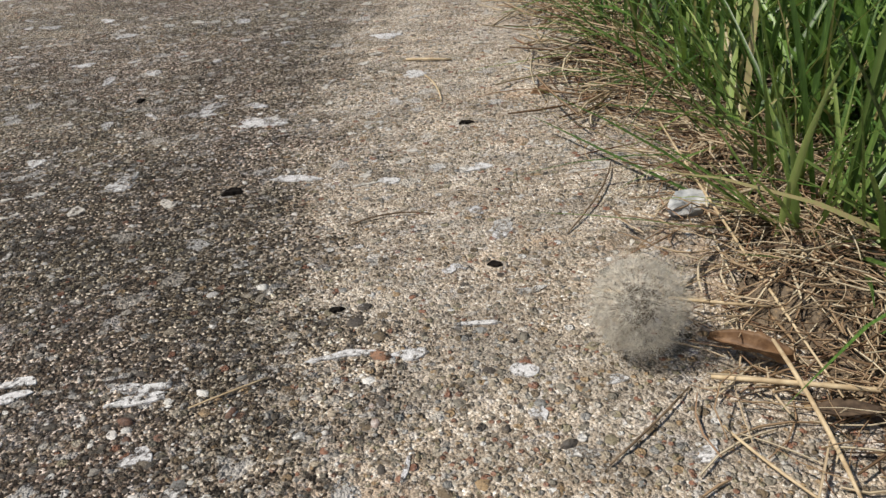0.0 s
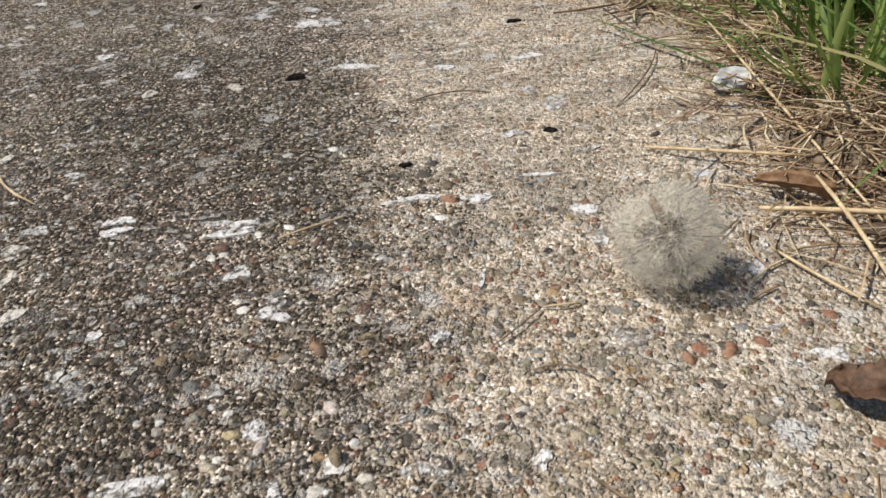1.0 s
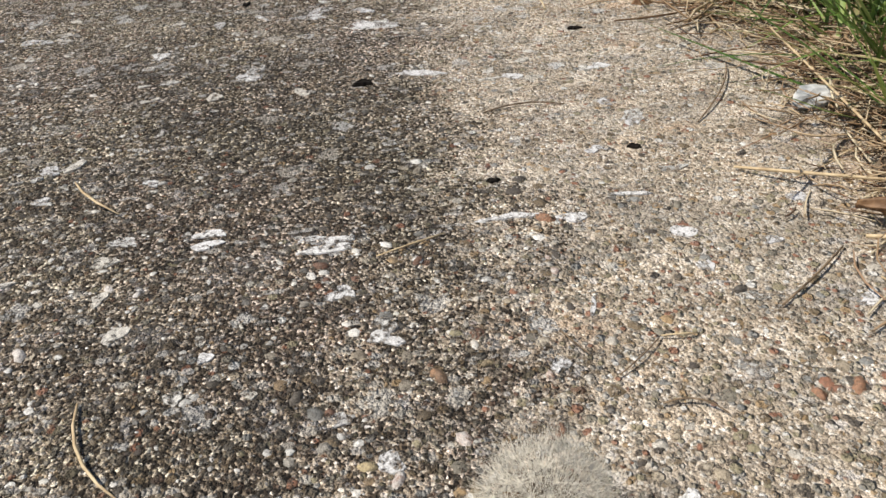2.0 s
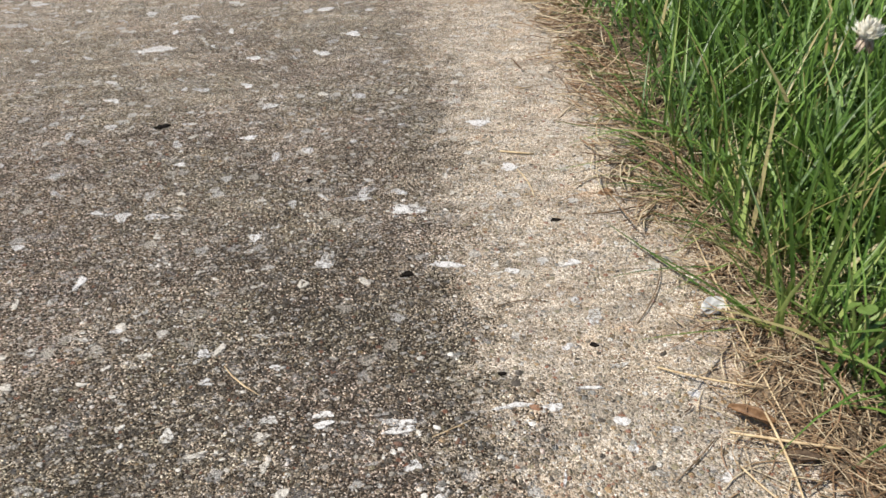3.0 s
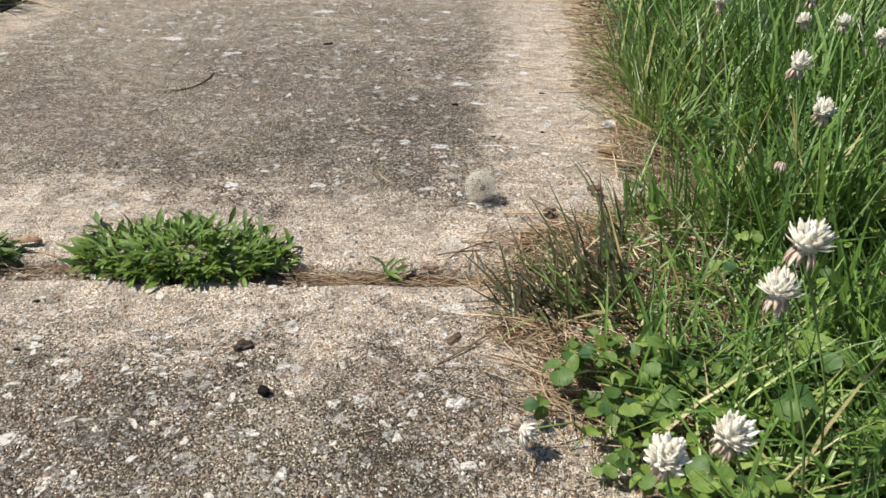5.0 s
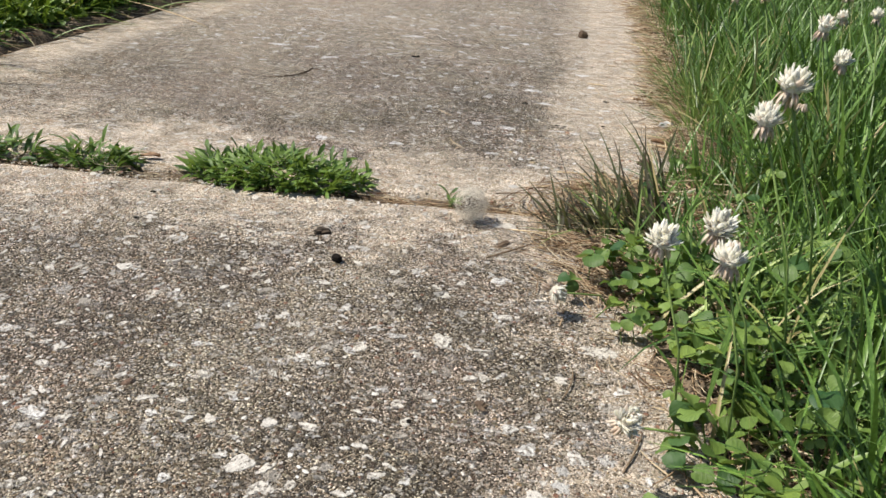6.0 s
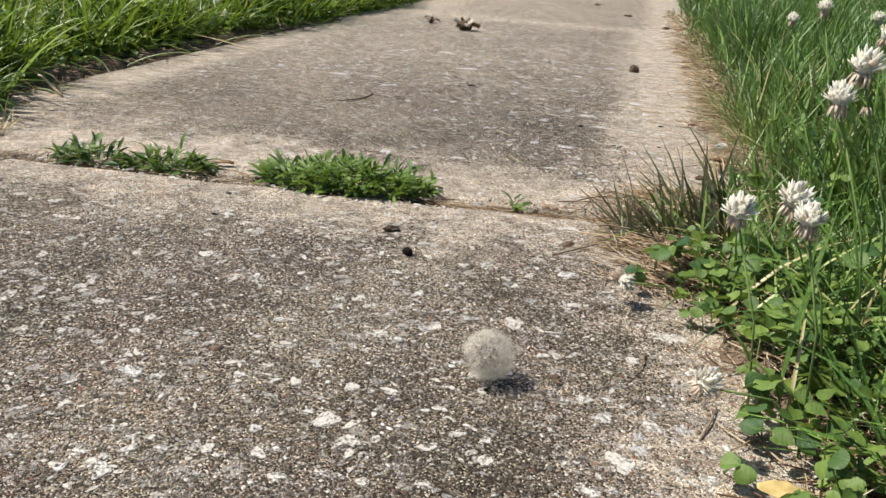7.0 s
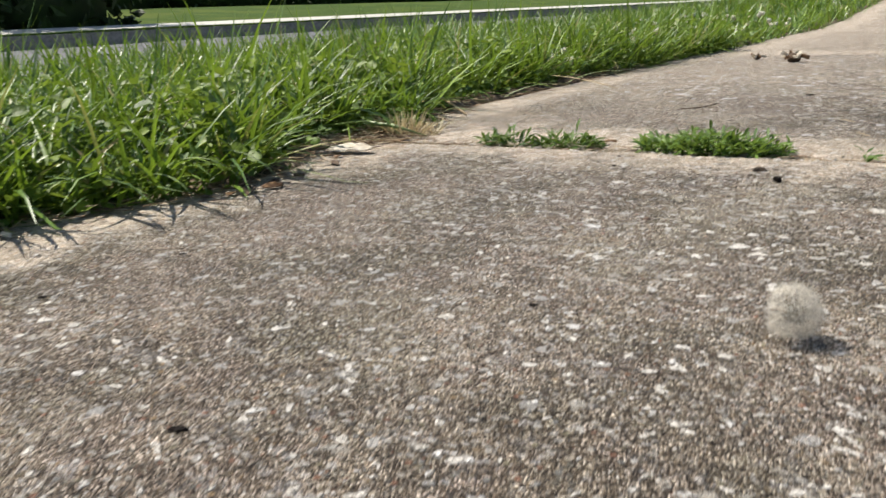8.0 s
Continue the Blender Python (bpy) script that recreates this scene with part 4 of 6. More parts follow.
def floret_mesh(count, seed, radius, low, high, material, droop=False):
    """Slim petals: upright and curled in on the head, or limp and hanging below it."""
    rng = random.Random(seed)
    vs, fs = [], []
    for i in range(count):
        z = max(-1.0, min(1.0, low + (high - low) * (i + 0.5) / count + rng.gauss(0, 0.05)))
        a = i * 2.399963 + rng.uniform(-0.4, 0.4)
        rr = math.sqrt(max(0.0, 1 - z * z))
        d = Vector((rr * math.cos(a), rr * math.sin(a), z)).normalized()
        ln = radius * (rng.uniform(0.85, 1.25) if droop else rng.uniform(0.74, 1.16))
        side = d.cross(Vector((0, 0, 1)))
        side = side.normalized() if side.length > 1e-3 else Vector((1, 0, 0))
        w = radius * (0.125 if droop else 0.185) * rng.uniform(0.75, 1.3)
        ring = []
        for t, k in ((0.30, 0.6), (0.58, 1.0), (0.84, 0.75), (1.04, 0.16)):
            if droop:
                c = d * ln * t * (1 - 0.42 * t) + Vector((0, 0, -0.62 * ln * t * t))
            else:
                c = d * ln * t * (1 - 0.10 * t * t) + Vector((0, 0, 0.24 * ln * t * t))
            up = (c.normalized().cross(side)).normalized()
            ring.append([c + side * w * k, c + up * w * 0.30 * k, c - side * w * k, c - up * w * 0.10 * k])
        o = len(vs)
        for r4 in ring:
            vs += r4
        for q in range(3):
            for k in range(4):
                j = (k + 1) % 4
                fs.append((o + q * 4 + k, o + q * 4 + j, o + q * 4 + 4 + j, o + q * 4 + 4 + k))
        fs.append((o + 12, o + 13, o + 14, o + 15))
    if not droop:
        cv, cf = lump(radius * 0.58, rng, (0.95, 0.95, 0.95), 0.12, 1)
        o = len(vs)
        vs += [(x, y, z2 + radius * 0.18) for x, y, z2 in cv]
        fs += [tuple(i + o for i in f) for f in cf]
    return mesh_of("florets", vs, fs, material)


def make_clover_flower(seed, radius, fresh, label):
    """The head's middle is the origin; the stalk is added for each place."""
    fl = empty("clover_flower", pose(0, 0, 0), label, "clover flower", "clover flowers")
    if fresh > 0:
        part("flower_head", floret_mesh(int(30 + 54 * fresh), seed, radius, -0.05 if fresh > 0.5 else 0.3, 1.0, M["petal"]), fl)
    part("limp_skirt", floret_mesh(22 if fresh else 30, seed + 1, radius * 0.95, -0.6, 0.1 if fresh else 0.5, M["wilted"], True), fl, "limp brownish florets")
    return fl


def add_stalk(flower, foot):
    """A slim stalk from the foot on the ground up to the head."""
    head = flower.matrix_basis.translation
    inv = flower.matrix_basis.inverted()
    f = Vector(foot)
    mid = f.lerp(head, 0.5) + Vector((0.006, 0.004, 0.012))
    v, q = tube([inv @ f, inv @ mid, inv @ (head - Vector((0, 0, 0.002)))], [0.0008, 0.0008, 0.0007], 5)
    part("stalk", mesh_of("stalk", v, q, M["petiole"]), flower, "thin green stalk")


def make_clover():
    rng = random.Random(12)
    FRESH, HALF, WILT = ("white clover flower head standing over the grass", "pinkish white clover flower head with limp lower florets",
                         "wilted brownish clover flower head")
    heads = ((0.327, 0.400, 0.190, 0.0105, 1.0, FRESH), (0.405, 0.168, 0.225, 0.0115, 1.0, FRESH), (0.317, 0.163, 0.220, 0.0105, 1.0, FRESH),
             (0.413, 0.195, 0.196, 0.0090, 0.8, FRESH), (0.436, 0.156, 0.205, 0.0090, 0.8, FRESH), (0.440, 0.080, 0.212, 0.0080, 0.9, FRESH),
             (0.343, 0.002, 0.207, 0.0125, 0.2, HALF), (0.352, -0.046, 0.186, 0.0110, 1.0, FRESH), (0.324, -0.061, 0.150, 0.0090, 0.0, WILT),
             (0.250, -0.306, 0.210, 0.0135, 0.9, HALF), (0.236, -0.322, 0.192, 0.0115, 1.0, FRESH), (0.330, -0.285, 0.195, 0.0125, 0.9, HALF),
             (0.213, -0.365, 0.137, 0.0125, 0.8, HALF), (0.209, -0.428, 0.144, 0.0110, 0.9, FRESH), (0.182, -0.373, 0.128, 0.0120, 0.6, HALF),
             (0.125, -0.240, 0.024, 0.0105, 0.5, HALF), (0.170, -0.444, 0.050, 0.0105, 0.8, FRESH), (0.480, 0.560, 0.190, 0.0110, 1.0, FRESH),
             (0.620, 0.900, 0.200, 0.0110, 1.0, FRESH), (0.225, -0.150, 0.030, 0.0100, 0.0, WILT))
    for i, (x, y, z, r, fresh, label) in enumerate(heads):
        fl = make_clover_flower(40 + 3 * i, r * 0.94, fresh, label)
        tilt = 115 if z < 0.03 else 40 if z < 0.08 else rng.uniform(-14, 14)
        fl.matrix_basis = pose(x, y, z, rng.uniform(-12, 12), -tilt, rng.uniform(-60, 60) if z > 0.08 else 150)
        fx, fy = (x + rng.uniform(0.02, 0.06) + (0.04 if z < 0.08 else 0), y + rng.uniform(-0.03, 0.03) + (0.03 if z < 0.08 else 0))
        add_stalk(fl, (fx, fy, float(ground_z(fx, fy)) - 0.004))
    kinds = [make_clover_leaf(h, l) for h, l in ((0.030, 0.010), (0.045, 0.016), (0.062, 0.020), (0.080, 0.024))]
    spots = [(0.144, -0.205, 0), (0.188, -0.452, 0), (0.266, 0.163, 0), (0.160, -0.235, 0), (0.215, -0.150, 1), (0.245, -0.120, 1)]
    while len(spots) < 125:
        y = rng.uniform(-0.80, -0.16)
        d = abs(rng.gauss(0.0, 0.12)) - 0.004
        spots.append((float(right_edge(y)) + d, y, min(3, int(d * 16 + rng.uniform(-0.6, 1.0)))))
    while len(spots) < 175:
        y = rng.uniform(-0.10, 0.9)
        spots.append((float(right_edge(y)) + rng.uniform(0.07, 0.4), y, rng.choice((1, 2, 3))))
    while len(spots) < 210:
        y = rng.uniform(-0.9, 1.5)
        spots.append((float(left_edge(y)) - rng.uniform(0.0, 0.12), y, rng.choice((0, 0, 1))))
    for i, (x, y, k) in enumerate(spots):
        k = max(0, k)
        m = pose(x, y, float(support_z(x, y)), rng.uniform(-36, 36), rng.uniform(-36, 36), rng.uniform(0, 360))
        if i < 4:
            kinds[k].matrix_basis = m if i == 0 else kinds[k].matrix_basis
        s = rng.uniform(0.48, 1.10) if i > 5 else 0.75
        ob = copy_thing(kinds[k], m)
        ob.scale = (s, s, s)
    for k, (x, y) in zip(kinds, ((0.27, -0.30), (0.30, -0.38), (0.33, -0.22), (0.36, -0.45))):
        k.matrix_basis = pose(x, y, float(ground_z(x, y)), 4, -6, 70)


make_clover()


def make_verge_flowers():
    """White clover in flower along the verge's rim farther on."""
    rng = random.Random(77)
    first = make_clover_flower(301, 0.0105, 1.0, "white clover flower head among verge grass")
    first.matrix_basis = pose(-0.86, 1.50, 0.105)
    add_stalk(first, (-0.88, 1.51, -0.02))
    for i in range(64):
        y = 1.1 + 3.2 * rng.random() ** 0.75
        x = -0.815 - abs(rng.gauss(0, 0.14 + 0.05 * y))
        ob = copy_thing(first, pose(x, y, rng.uniform(0.045, 0.135), rng.uniform(-25, 25), rng.uniform(-25, 25), rng.uniform(0, 360)))
        s = rng.uniform(0.8, 1.35)
        ob.scale = (s, s, s)


make_verge_flowers()


def make_clover_mat():
    """The crowded low leaves under the countable ones."""
    rng = random.Random(14)
    vs, fs = [], []
    for i in range(1850):
        if i >= 700:
            y = rng.uniform(-0.20, 1.5)
            x = float(right_edge(y)) + rng.uniform(0.19, 0.66)
        elif i < 620:
            y = rng.uniform(-0.95, -0.15)
            x = float(right_edge(y)) + 0.006 + abs(rng.gauss(0, 0.15))
        else:
            y = rng.uniform(-1.0, 1.2)
            x = float(left_edge(y)) - rng.uniform(0.0, 0.12)
        z = float(support_z(x, y)) + rng.uniform(0.006, 0.042 if i < 700 else 0.085)
        turn = rng.uniform(0, 360)
        s = rng.uniform(0.35, 0.85)
        for k in range(3):
            m = pose(x, y, z, rng.uniform(-38, 38), rng.uniform(-38, 38), turn + 120 * k + rng.uniform(-12, 12)) @ Matrix.Scale(s, 4)
            o = len(vs)
            vs += [tuple(m @ v.co) for v in LEAFLET.vertices]
            fs += [tuple(q + o for q in p.vertices) for p in LEAFLET.polygons]
    me = mesh_of("clover_mat", vs, fs, M["understory"])
    tagged(new("clover_mat", me), "crowded small green clover leaves close to the soil", "clover", kind="stuff")


make_clover_mat()


def make_broad_leaves():
    """Low broad-leaved weeds in the foot of the verge."""
    rng = random.Random(15)
    vs, fs = [], []
    for i in range(1500):
        y = rng.uniform(-1.25, 0.9) if i < 950 else rng.uniform(0.9, 3.2)
        d = abs(rng.gauss(0, 0.13))
        x = float(left_edge(y) - bare(y)) + 0.006 - d
        z = float(support_z(x, y)) + rng.uniform(0.004, min(0.13, 0.030 + 0.9 * d))
        turn = rng.uniform(0, 360)
        s = rng.uniform(0.55, 1.5)
        for k in range(3):
            m = pose(x, y, z, rng.uniform(-40, 40), rng.uniform(-40, 40), turn + 120 * k + rng.uniform(-25, 25)) @ Matrix.Diagonal((s * rng.uniform(0.6, 1.0), s * 1.2, s, 1))
            o = len(vs)
            vs += [tuple(m @ v.co) for v in LEAFLET.vertices]
            fs += [tuple(q + o for q in p.vertices) for p in LEAFLET.polygons]
    me = mesh_of("broadleaf_mat", vs, fs, M["broadleaf"])
    tagged(new("broadleaf_mat", me), "broad-leaved green weeds crowded in the verge's foot", "weed", kind="stuff")


make_broad_leaves()

# ---------------------------------------------------------------- weeds in the joint


def weed_leaf(length, width, curl):
    """A lance-shaped leaf with a raised midrib, from the origin along +y."""
    vs, fs = [], []
    for t, w in ((0, 0.16), (0.28, 0.75), (0.55, 1.0), (0.80, 0.62), (1.0, 0.02)):
        z = curl * length * t * (1 - 0.9 * t)
        for s in (-1, 0, 1):
            vs.append((s * w * width / 2, t * length, z - (0.0 if s else 0.10 * width)))
    for r in range(4):
        for k in range(2):
            a = r * 3 + k
            fs.append((a, a + 1, a + 4, a + 3))
    return mesh_of("leaf", vs, fs, M["weed"])


WEED_LEAVES = [weed_leaf(l, w, c) for l, w, c in ((0.018, 0.0043, 0.3), (0.022, 0.0049, 0.45), (0.026, 0.0053, 0.6), (0.014, 0.0039, 0.2))]


def make_weed(name, m, rx, ry, height, n, seed, label):
    """A low sprawling mat: short stems with alternate leaves."""
    rng = random.Random(seed)
    weed = empty(name, m, label, "weed", "weeds in the joint")
    count = 0
    while count < n:
        a, rr = rng.uniform(0, 2 * math.pi), math.sqrt(rng.random())
        ex, ey = rr * math.cos(a), rr * math.sin(a)
        tip = Vector((ex * rx, ey * ry, height * (1.05 - 0.75 * rr * rr) * rng.uniform(0.45, 1.1)))
        root = Vector((ex * rx * 0.72, ey * ry * 0.22, -0.012))
        v, f = tube([root, root.lerp(tip, 0.55) + Vector((0, 0, height * 0.12)), tip], [0.0007, 0.0006, 0.0004], 4)
        stem = part("stem", mesh_of("stem", v, f, M["petiole"]), weed)
        k = rng.randint(4, 6)
        for i in range(k):
            at = root.lerp(tip, 0.40 + 0.60 * (i + 1) / k) + Vector((0, 0, height * 0.06))
            heading = math.degrees(math.atan2(ey, ex)) - 90 + rng.gauss(0, 55)
            pitch = rng.uniform(5, 60) if i == k - 1 else rng.uniform(-18, 38)
            s = rng.uniform(0.65, 1.1)
            part("leaf", WEED_LEAVES[rng.randrange(4)], stem, "", Matrix.Translation(at) @ pose(0, 0, 0, 0, 0, heading) @ pose(0, 0, 0, pitch, rng.uniform(-35, 35), 0) @ Matrix.Diagonal((s, s, s, 1)))
            count += 1
    vs, fs = [], []
    for _ in range(int(n * 1.3)):
        a, rr = rng.uniform(0, 2 * math.pi), math.sqrt(rng.random())
        at = Vector((rr * math.cos(a) * rx * 0.95, rr * math.sin(a) * ry * 0.95, height * (1.0 - 0.75 * rr * rr) * rng.uniform(0.1, 0.85)))
        mm = Matrix.Translation(at) @ pose(0, 0, 0, rng.uniform(-20, 45), rng.uniform(-35, 35), math.degrees(a) - 90 + rng.gauss(0, 60)) @ Matrix.Scale(rng.uniform(0.7, 1.15), 4)
        src = WEED_LEAVES[rng.randrange(4)]
        o = len(vs)
        vs += [tuple(mm @ v.co) for v in src.vertices]
        fs += [tuple(i + o for i in p.vertices) for p in src.polygons]
    if n > 40:
        under = part("under_leaves", mesh_of("under_leaves", vs, fs, M["weed"]), weed)
        under["kind"] = "stuff"
    return weed


make_weed("weed_mat", pose(-0.190, 0.002, -0.004, 0, 0, 3), 0.105, 0.050, 0.030, 440, 51, "dense mat of lance-leaved green weed growing in the joint")
make_weed("weed_mat", pose(-0.400, -0.014, -0.006), 0.054, 0.022, 0.027, 110, 52, "small green weed clump growing in the joint")
make_weed("weed_mat", pose(-0.500, -0.016, -0.006), 0.052, 0.024, 0.026, 80, 53, "sparse green weed clump growing in the joint")
make_weed("weed_sprout", pose(0.006, -0.012, -0.008), 0.007, 0.006, 0.014, 6, 54, "tiny green weed sprout in the joint")
make_weed("weed_sprout", pose(-0.283, 0.040, 0.000), 0.018, 0.010, 0.012, 12, 55, "tiny green weed sprout beside the mat")

for jx, jn, js in ((-0.42, 34, 61), (-0.30, 30, 62), (-0.19, 26, 63), (0.06, 20, 64), (0.26, 30, 65), (0.36, 30, 66)):
    grass_tuft(pose(jx, 6.562, float(rise(6.562)) - 0.004), js, jn, 0.028, (0.02, 0.045), "tuft", "low dry grass tuft in the far joint", (0.7, 0.3), (0.004, 0.008))

# ---------------------------------------------------------------- straw and thatch


def straws(rng, x, y, z, length, radius, heading, tilt):
    """Bent three-sided straws, as arrays."""
    n, k = len(x), 4
    s = np.linspace(-0.5, 0.5, k)[None]
    bow = rng.normal(0, 0.085, (n, 1)) * length[:, None] * (1 - 4 * s * s)
    hx, hy = np.cos(heading)[:, None], np.sin(heading)[:, None]
    cx = x[:, None] + hx * s * length[:, None] - hy * bow
    cy = y[:, None] + hy * s * length[:, None] + hx * bow
    cz = z[:, None] + s * length[:, None] * np.sin(tilt)[:, None]
    floor = support_z(cx, cy) + 0.0008
    cz = np.maximum(cz, floor)
    rows = []
    taper = np.array([0.75, 1.0, 0.95, 0.6])[None]
    for j in range(3):
        w = 2 * math.pi * j / 3
        r = radius[:, None] * taper
        rows.append(np.stack([cx - hy * r * math.cos(w), cy + hx * r * math.cos(w), cz + r * math.sin(w)], -1))
    v = np.stack(rows, 2).reshape(-1, 3)
    base = (np.arange(n) * k * 3)[:, None, None] + (np.arange(k - 1) * 3)[None, :, None]
    q = [base + np.array([a, (a + 1) % 3, 3 + (a + 1) % 3, 3 + a])[None, None] for a in range(3)]
    return v, np.concatenate(q, 1).reshape(-1, 4)


def make_thatch():
    rng = np.random.RandomState(61)
    sets = []

    def bed(n, y0, y1, off, length, radius, lift=0.007, side=right_edge, sign=1, swing=1.6, head=0.0):
        y = rng.uniform(y0, y1, n)
        d = rng.normal(off[0], off[1], n)
        x = side(y) + sign * d
        z = np.abs(rng.normal(0, lift, n)) + 0.001 + support_z(x, y)
        sets.append(straws(rng, x, y, z, rng.uniform(*length, n), rng.uniform(*radius, n), head + rng.normal(0, swing, n), rng.normal(0, 0.10, n)))

    bed(1350, 0.22, 0.62, (0.032, 0.022), (0.006, 0.034), (0.00018, 0.00058), 0.004)
    bed(800, 0.22, 0.50, (0.060, 0.028), (0.007, 0.034), (0.00018, 0.0005), 0.005)
    bed(1900, 0.50, 1.7, (0.020, 0.026), (0.015, 0.06), (0.0003, 0.0009))
    bed(900, 1.5, 3.2, (0.015, 0.03), (0.02, 0.07), (0.0005, 0.0012))
    bed(750, -0.17, 0.16, (0.045, 0.035), (0.012, 0.060), (0.0003, 0.0008), 0.004)
    bed(420, 0.0, 0.17, (0.070, 0.035), (0.012, 0.055), (0.0003, 0.0009), 0.004)
    bed(850, -0.16, 0.34, (0.17, 0.040), (0.02, 0.065), (0.0004, 0.0010), 0.010)
    bed(260, -0.20, -0.09, (0.015, 0.025), (0.02, 0.07), (0.0003, 0.0006), 0.004, head=-0.6, swing=0.5)
    bed(800, -0.95, -0.18, (0.045, 0.035), (0.008, 0.04), (0.00025, 0.0006), 0.004)
    bed(900, -0.75, -0.18, (0.10, 0.05), (0.008, 0.04), (0.0003, 0.0008), 0.004)
    bed(700, -1.1, 1.6, (0.02, 0.03), (0.012, 0.06), (0.0004, 0.0009), 0.005, left_edge, -1)
    bed(300, -0.6, 1.2, (0.17, 0.06), (0.02, 0.07), (0.0004, 0.0008), 0.006)
    n = 130
    x = rng.uniform(-0.09, 0.12, n)
    sets.append(straws(rng, x, joint_y(x) + rng.normal(0, 0.007, n), -0.008 + np.abs(rng.normal(0, 0.003, n)), rng.uniform(0.01, 0.05, n), rng.uniform(0.0003, 0.0006, n), rng.normal(0, 0.5, n), rng.normal(0, 0.05, n)))
    n = 200
    x = rng.uniform(-0.76, -0.30, n)
    sets.append(straws(rng, x, joint_y(x) + rng.normal(0, 0.010, n), -0.007 + np.abs(rng.normal(0, 0.005, n)), rng.uniform(0.01, 0.045, n), rng.uniform(0.0003, 0.0006, n), rng.normal(0, 0.8, n), rng.normal(0, 0.1, n)))
    n = 520
    x, y = rng.normal(-0.765, 0.042, n), rng.normal(-0.060, 0.050, n)
    sets.append(straws(rng, x, y, support_z(x, y) + np.abs(rng.normal(0, 0.005, n)) + 0.001, rng.uniform(0.012, 0.05, n), rng.uniform(0.0004, 0.0009, n), rng.normal(0.2, 0.9, n), rng.normal(0, 0.12, n)))
    off, vs, fs = 0, [], []
    for v, f in sets:
        vs.append(v)
        fs.append(f + off)
        off += len(v)
    ob = new("thatch", fast_mesh("thatch", np.vstack(vs), np.vstack(fs), M["straw"]))
    tagged(ob, "tan and reddish dry straw and needles at the path's rim", "dry grass", kind="stuff")


make_thatch()


def make_stick(name, pts, radii, material, label, category, group=""):
    v, f = tube(pts, radii, 6)
    ob = new(name, mesh_of(name, v, f, M[material]))
    return tagged(ob, label, category, group)


STRAW, TWIG = "dry pale straw stalk lying at the path's rim", "thin dark twig lying on the concrete"
STICKS = (  # foot, tip, thickness, sag, sideways bow, straw?
    ((0.228, 0.268, 0.006), (0.290, 0.246, 0.008), 0.0009, 0.002, 0.002, True),
    ((0.251, 0.276, 0.012), (0.249, 0.212, 0.004), 0.0008, 0.001, -0.001, True),
    ((0.226, 0.251, 0.0008), (0.244, 0.214, 0.0008), 0.0005, 0.001, 0.002, True),
    ((0.188, 0.241, 0.0004), (0.222, 0.270, 0.0010), 0.00045, 0.001, 0.001, False),
    ((0.057, 0.286, 0.001), (0.083, 0.298, 0.001), 0.00035, 0.001, 0.001, True),
    ((0.128, 0.215, 0.0004), (0.145, 0.231, 0.0004), 0.00028, 0.001, 0.001, False),
    ((0.145, 0.231, 0.0004), (0.157, 0.231, 0.0004), 0.00028, 0.001, 0.001, True),
    ((0.115, 0.237, 0.0004), (0.122, 0.224, 0.0004), 0.00028, 0.001, 0.001, False),
    ((0.149, 0.636, 0.001), (0.180, 0.627, 0.001), 0.0010, 0.001, 0.002, True),
    ((0.159, 0.600, 0.001), (0.166, 0.550, 0.001), 0.0006, 0.001, -0.002, True),
    ((0.139, -0.356, 0.001), (0.144, -0.314, 0.001), 0.0006, 0.002, 0.003, False),
    ((0.177, -0.424, 0.001), (0.190, -0.384, 0.002), 0.0007, 0.001, 0.001, False),
    ((0.062, -0.146, 0.001), (0.104, -0.102, 0.003), 0.0008, 0.001, 0.002, False),
    ((0.079, 0.008, 0.001), (0.086, 0.036, 0.001), 0.0006, 0.002, 0.002, False),
    ((0.205, 0.330, 0.002), (0.262, 0.300, 0.007), 0.0007, 0.002, 0.004, True),
    ((0.275, 0.470, 0.010), (0.262, 0.250, 0.008), 0.0006, 0.003, 0.003, True),
    ((0.205, 0.375, 0.001), (0.242, 0.440, 0.002), 0.00045, 0.002, 0.004, False),
    ((0.110, 0.402, 0.001), (0.150, 0.405, 0.001), 0.0004, 0.001, -0.004, False),
    ((0.115, 0.116, 0.004), (0.190, 0.120, 0.006), 0.0008, 0.001, 0.003, True),
    ((0.145, 0.162, 0.001), (0.172, 0.134, 0.001), 0.0005, 0.001, 0.002, False),
    ((-0.031, 0.221, 0.001), (-0.009, 0.183, 0.001), 0.0005, 0.001, 0.005, True),
    ((-0.009, 0.183, 0.001), (-0.018, 0.168, 0.001), 0.0004, 0.001, 0.001, True),
    ((0.137, 0.202, 0.0006), (0.154, 0.196, 0.0006), 0.0003, 0.001, -0.003, False),
    ((0.075, -0.075, 0.002), (0.170, -0.086, 0.005), 0.0007, 0.002, 0.002, True),
    ((-0.750, 0.268, 0.003), (-0.885, 0.345, 0.034), 0.0024, 0.004, 0.002, True),
    ((-0.640, 0.818, 0.003), (-0.862, 0.890, 0.030), 0.0012, 0.004, 0.006, True),
)
for foot, tip, r, sag, bow, is_straw in STICKS:
    make_stick("straw_stalk" if is_straw else "twig", bent(foot, tip, sag, 5, bow), [r * 0.8, r, r, r, r * 0.9, r * 0.6],
               "stalk" if is_straw else "twig", STRAW if is_straw else TWIG, "straw" if is_straw else "twig", "loose straw and twigs")

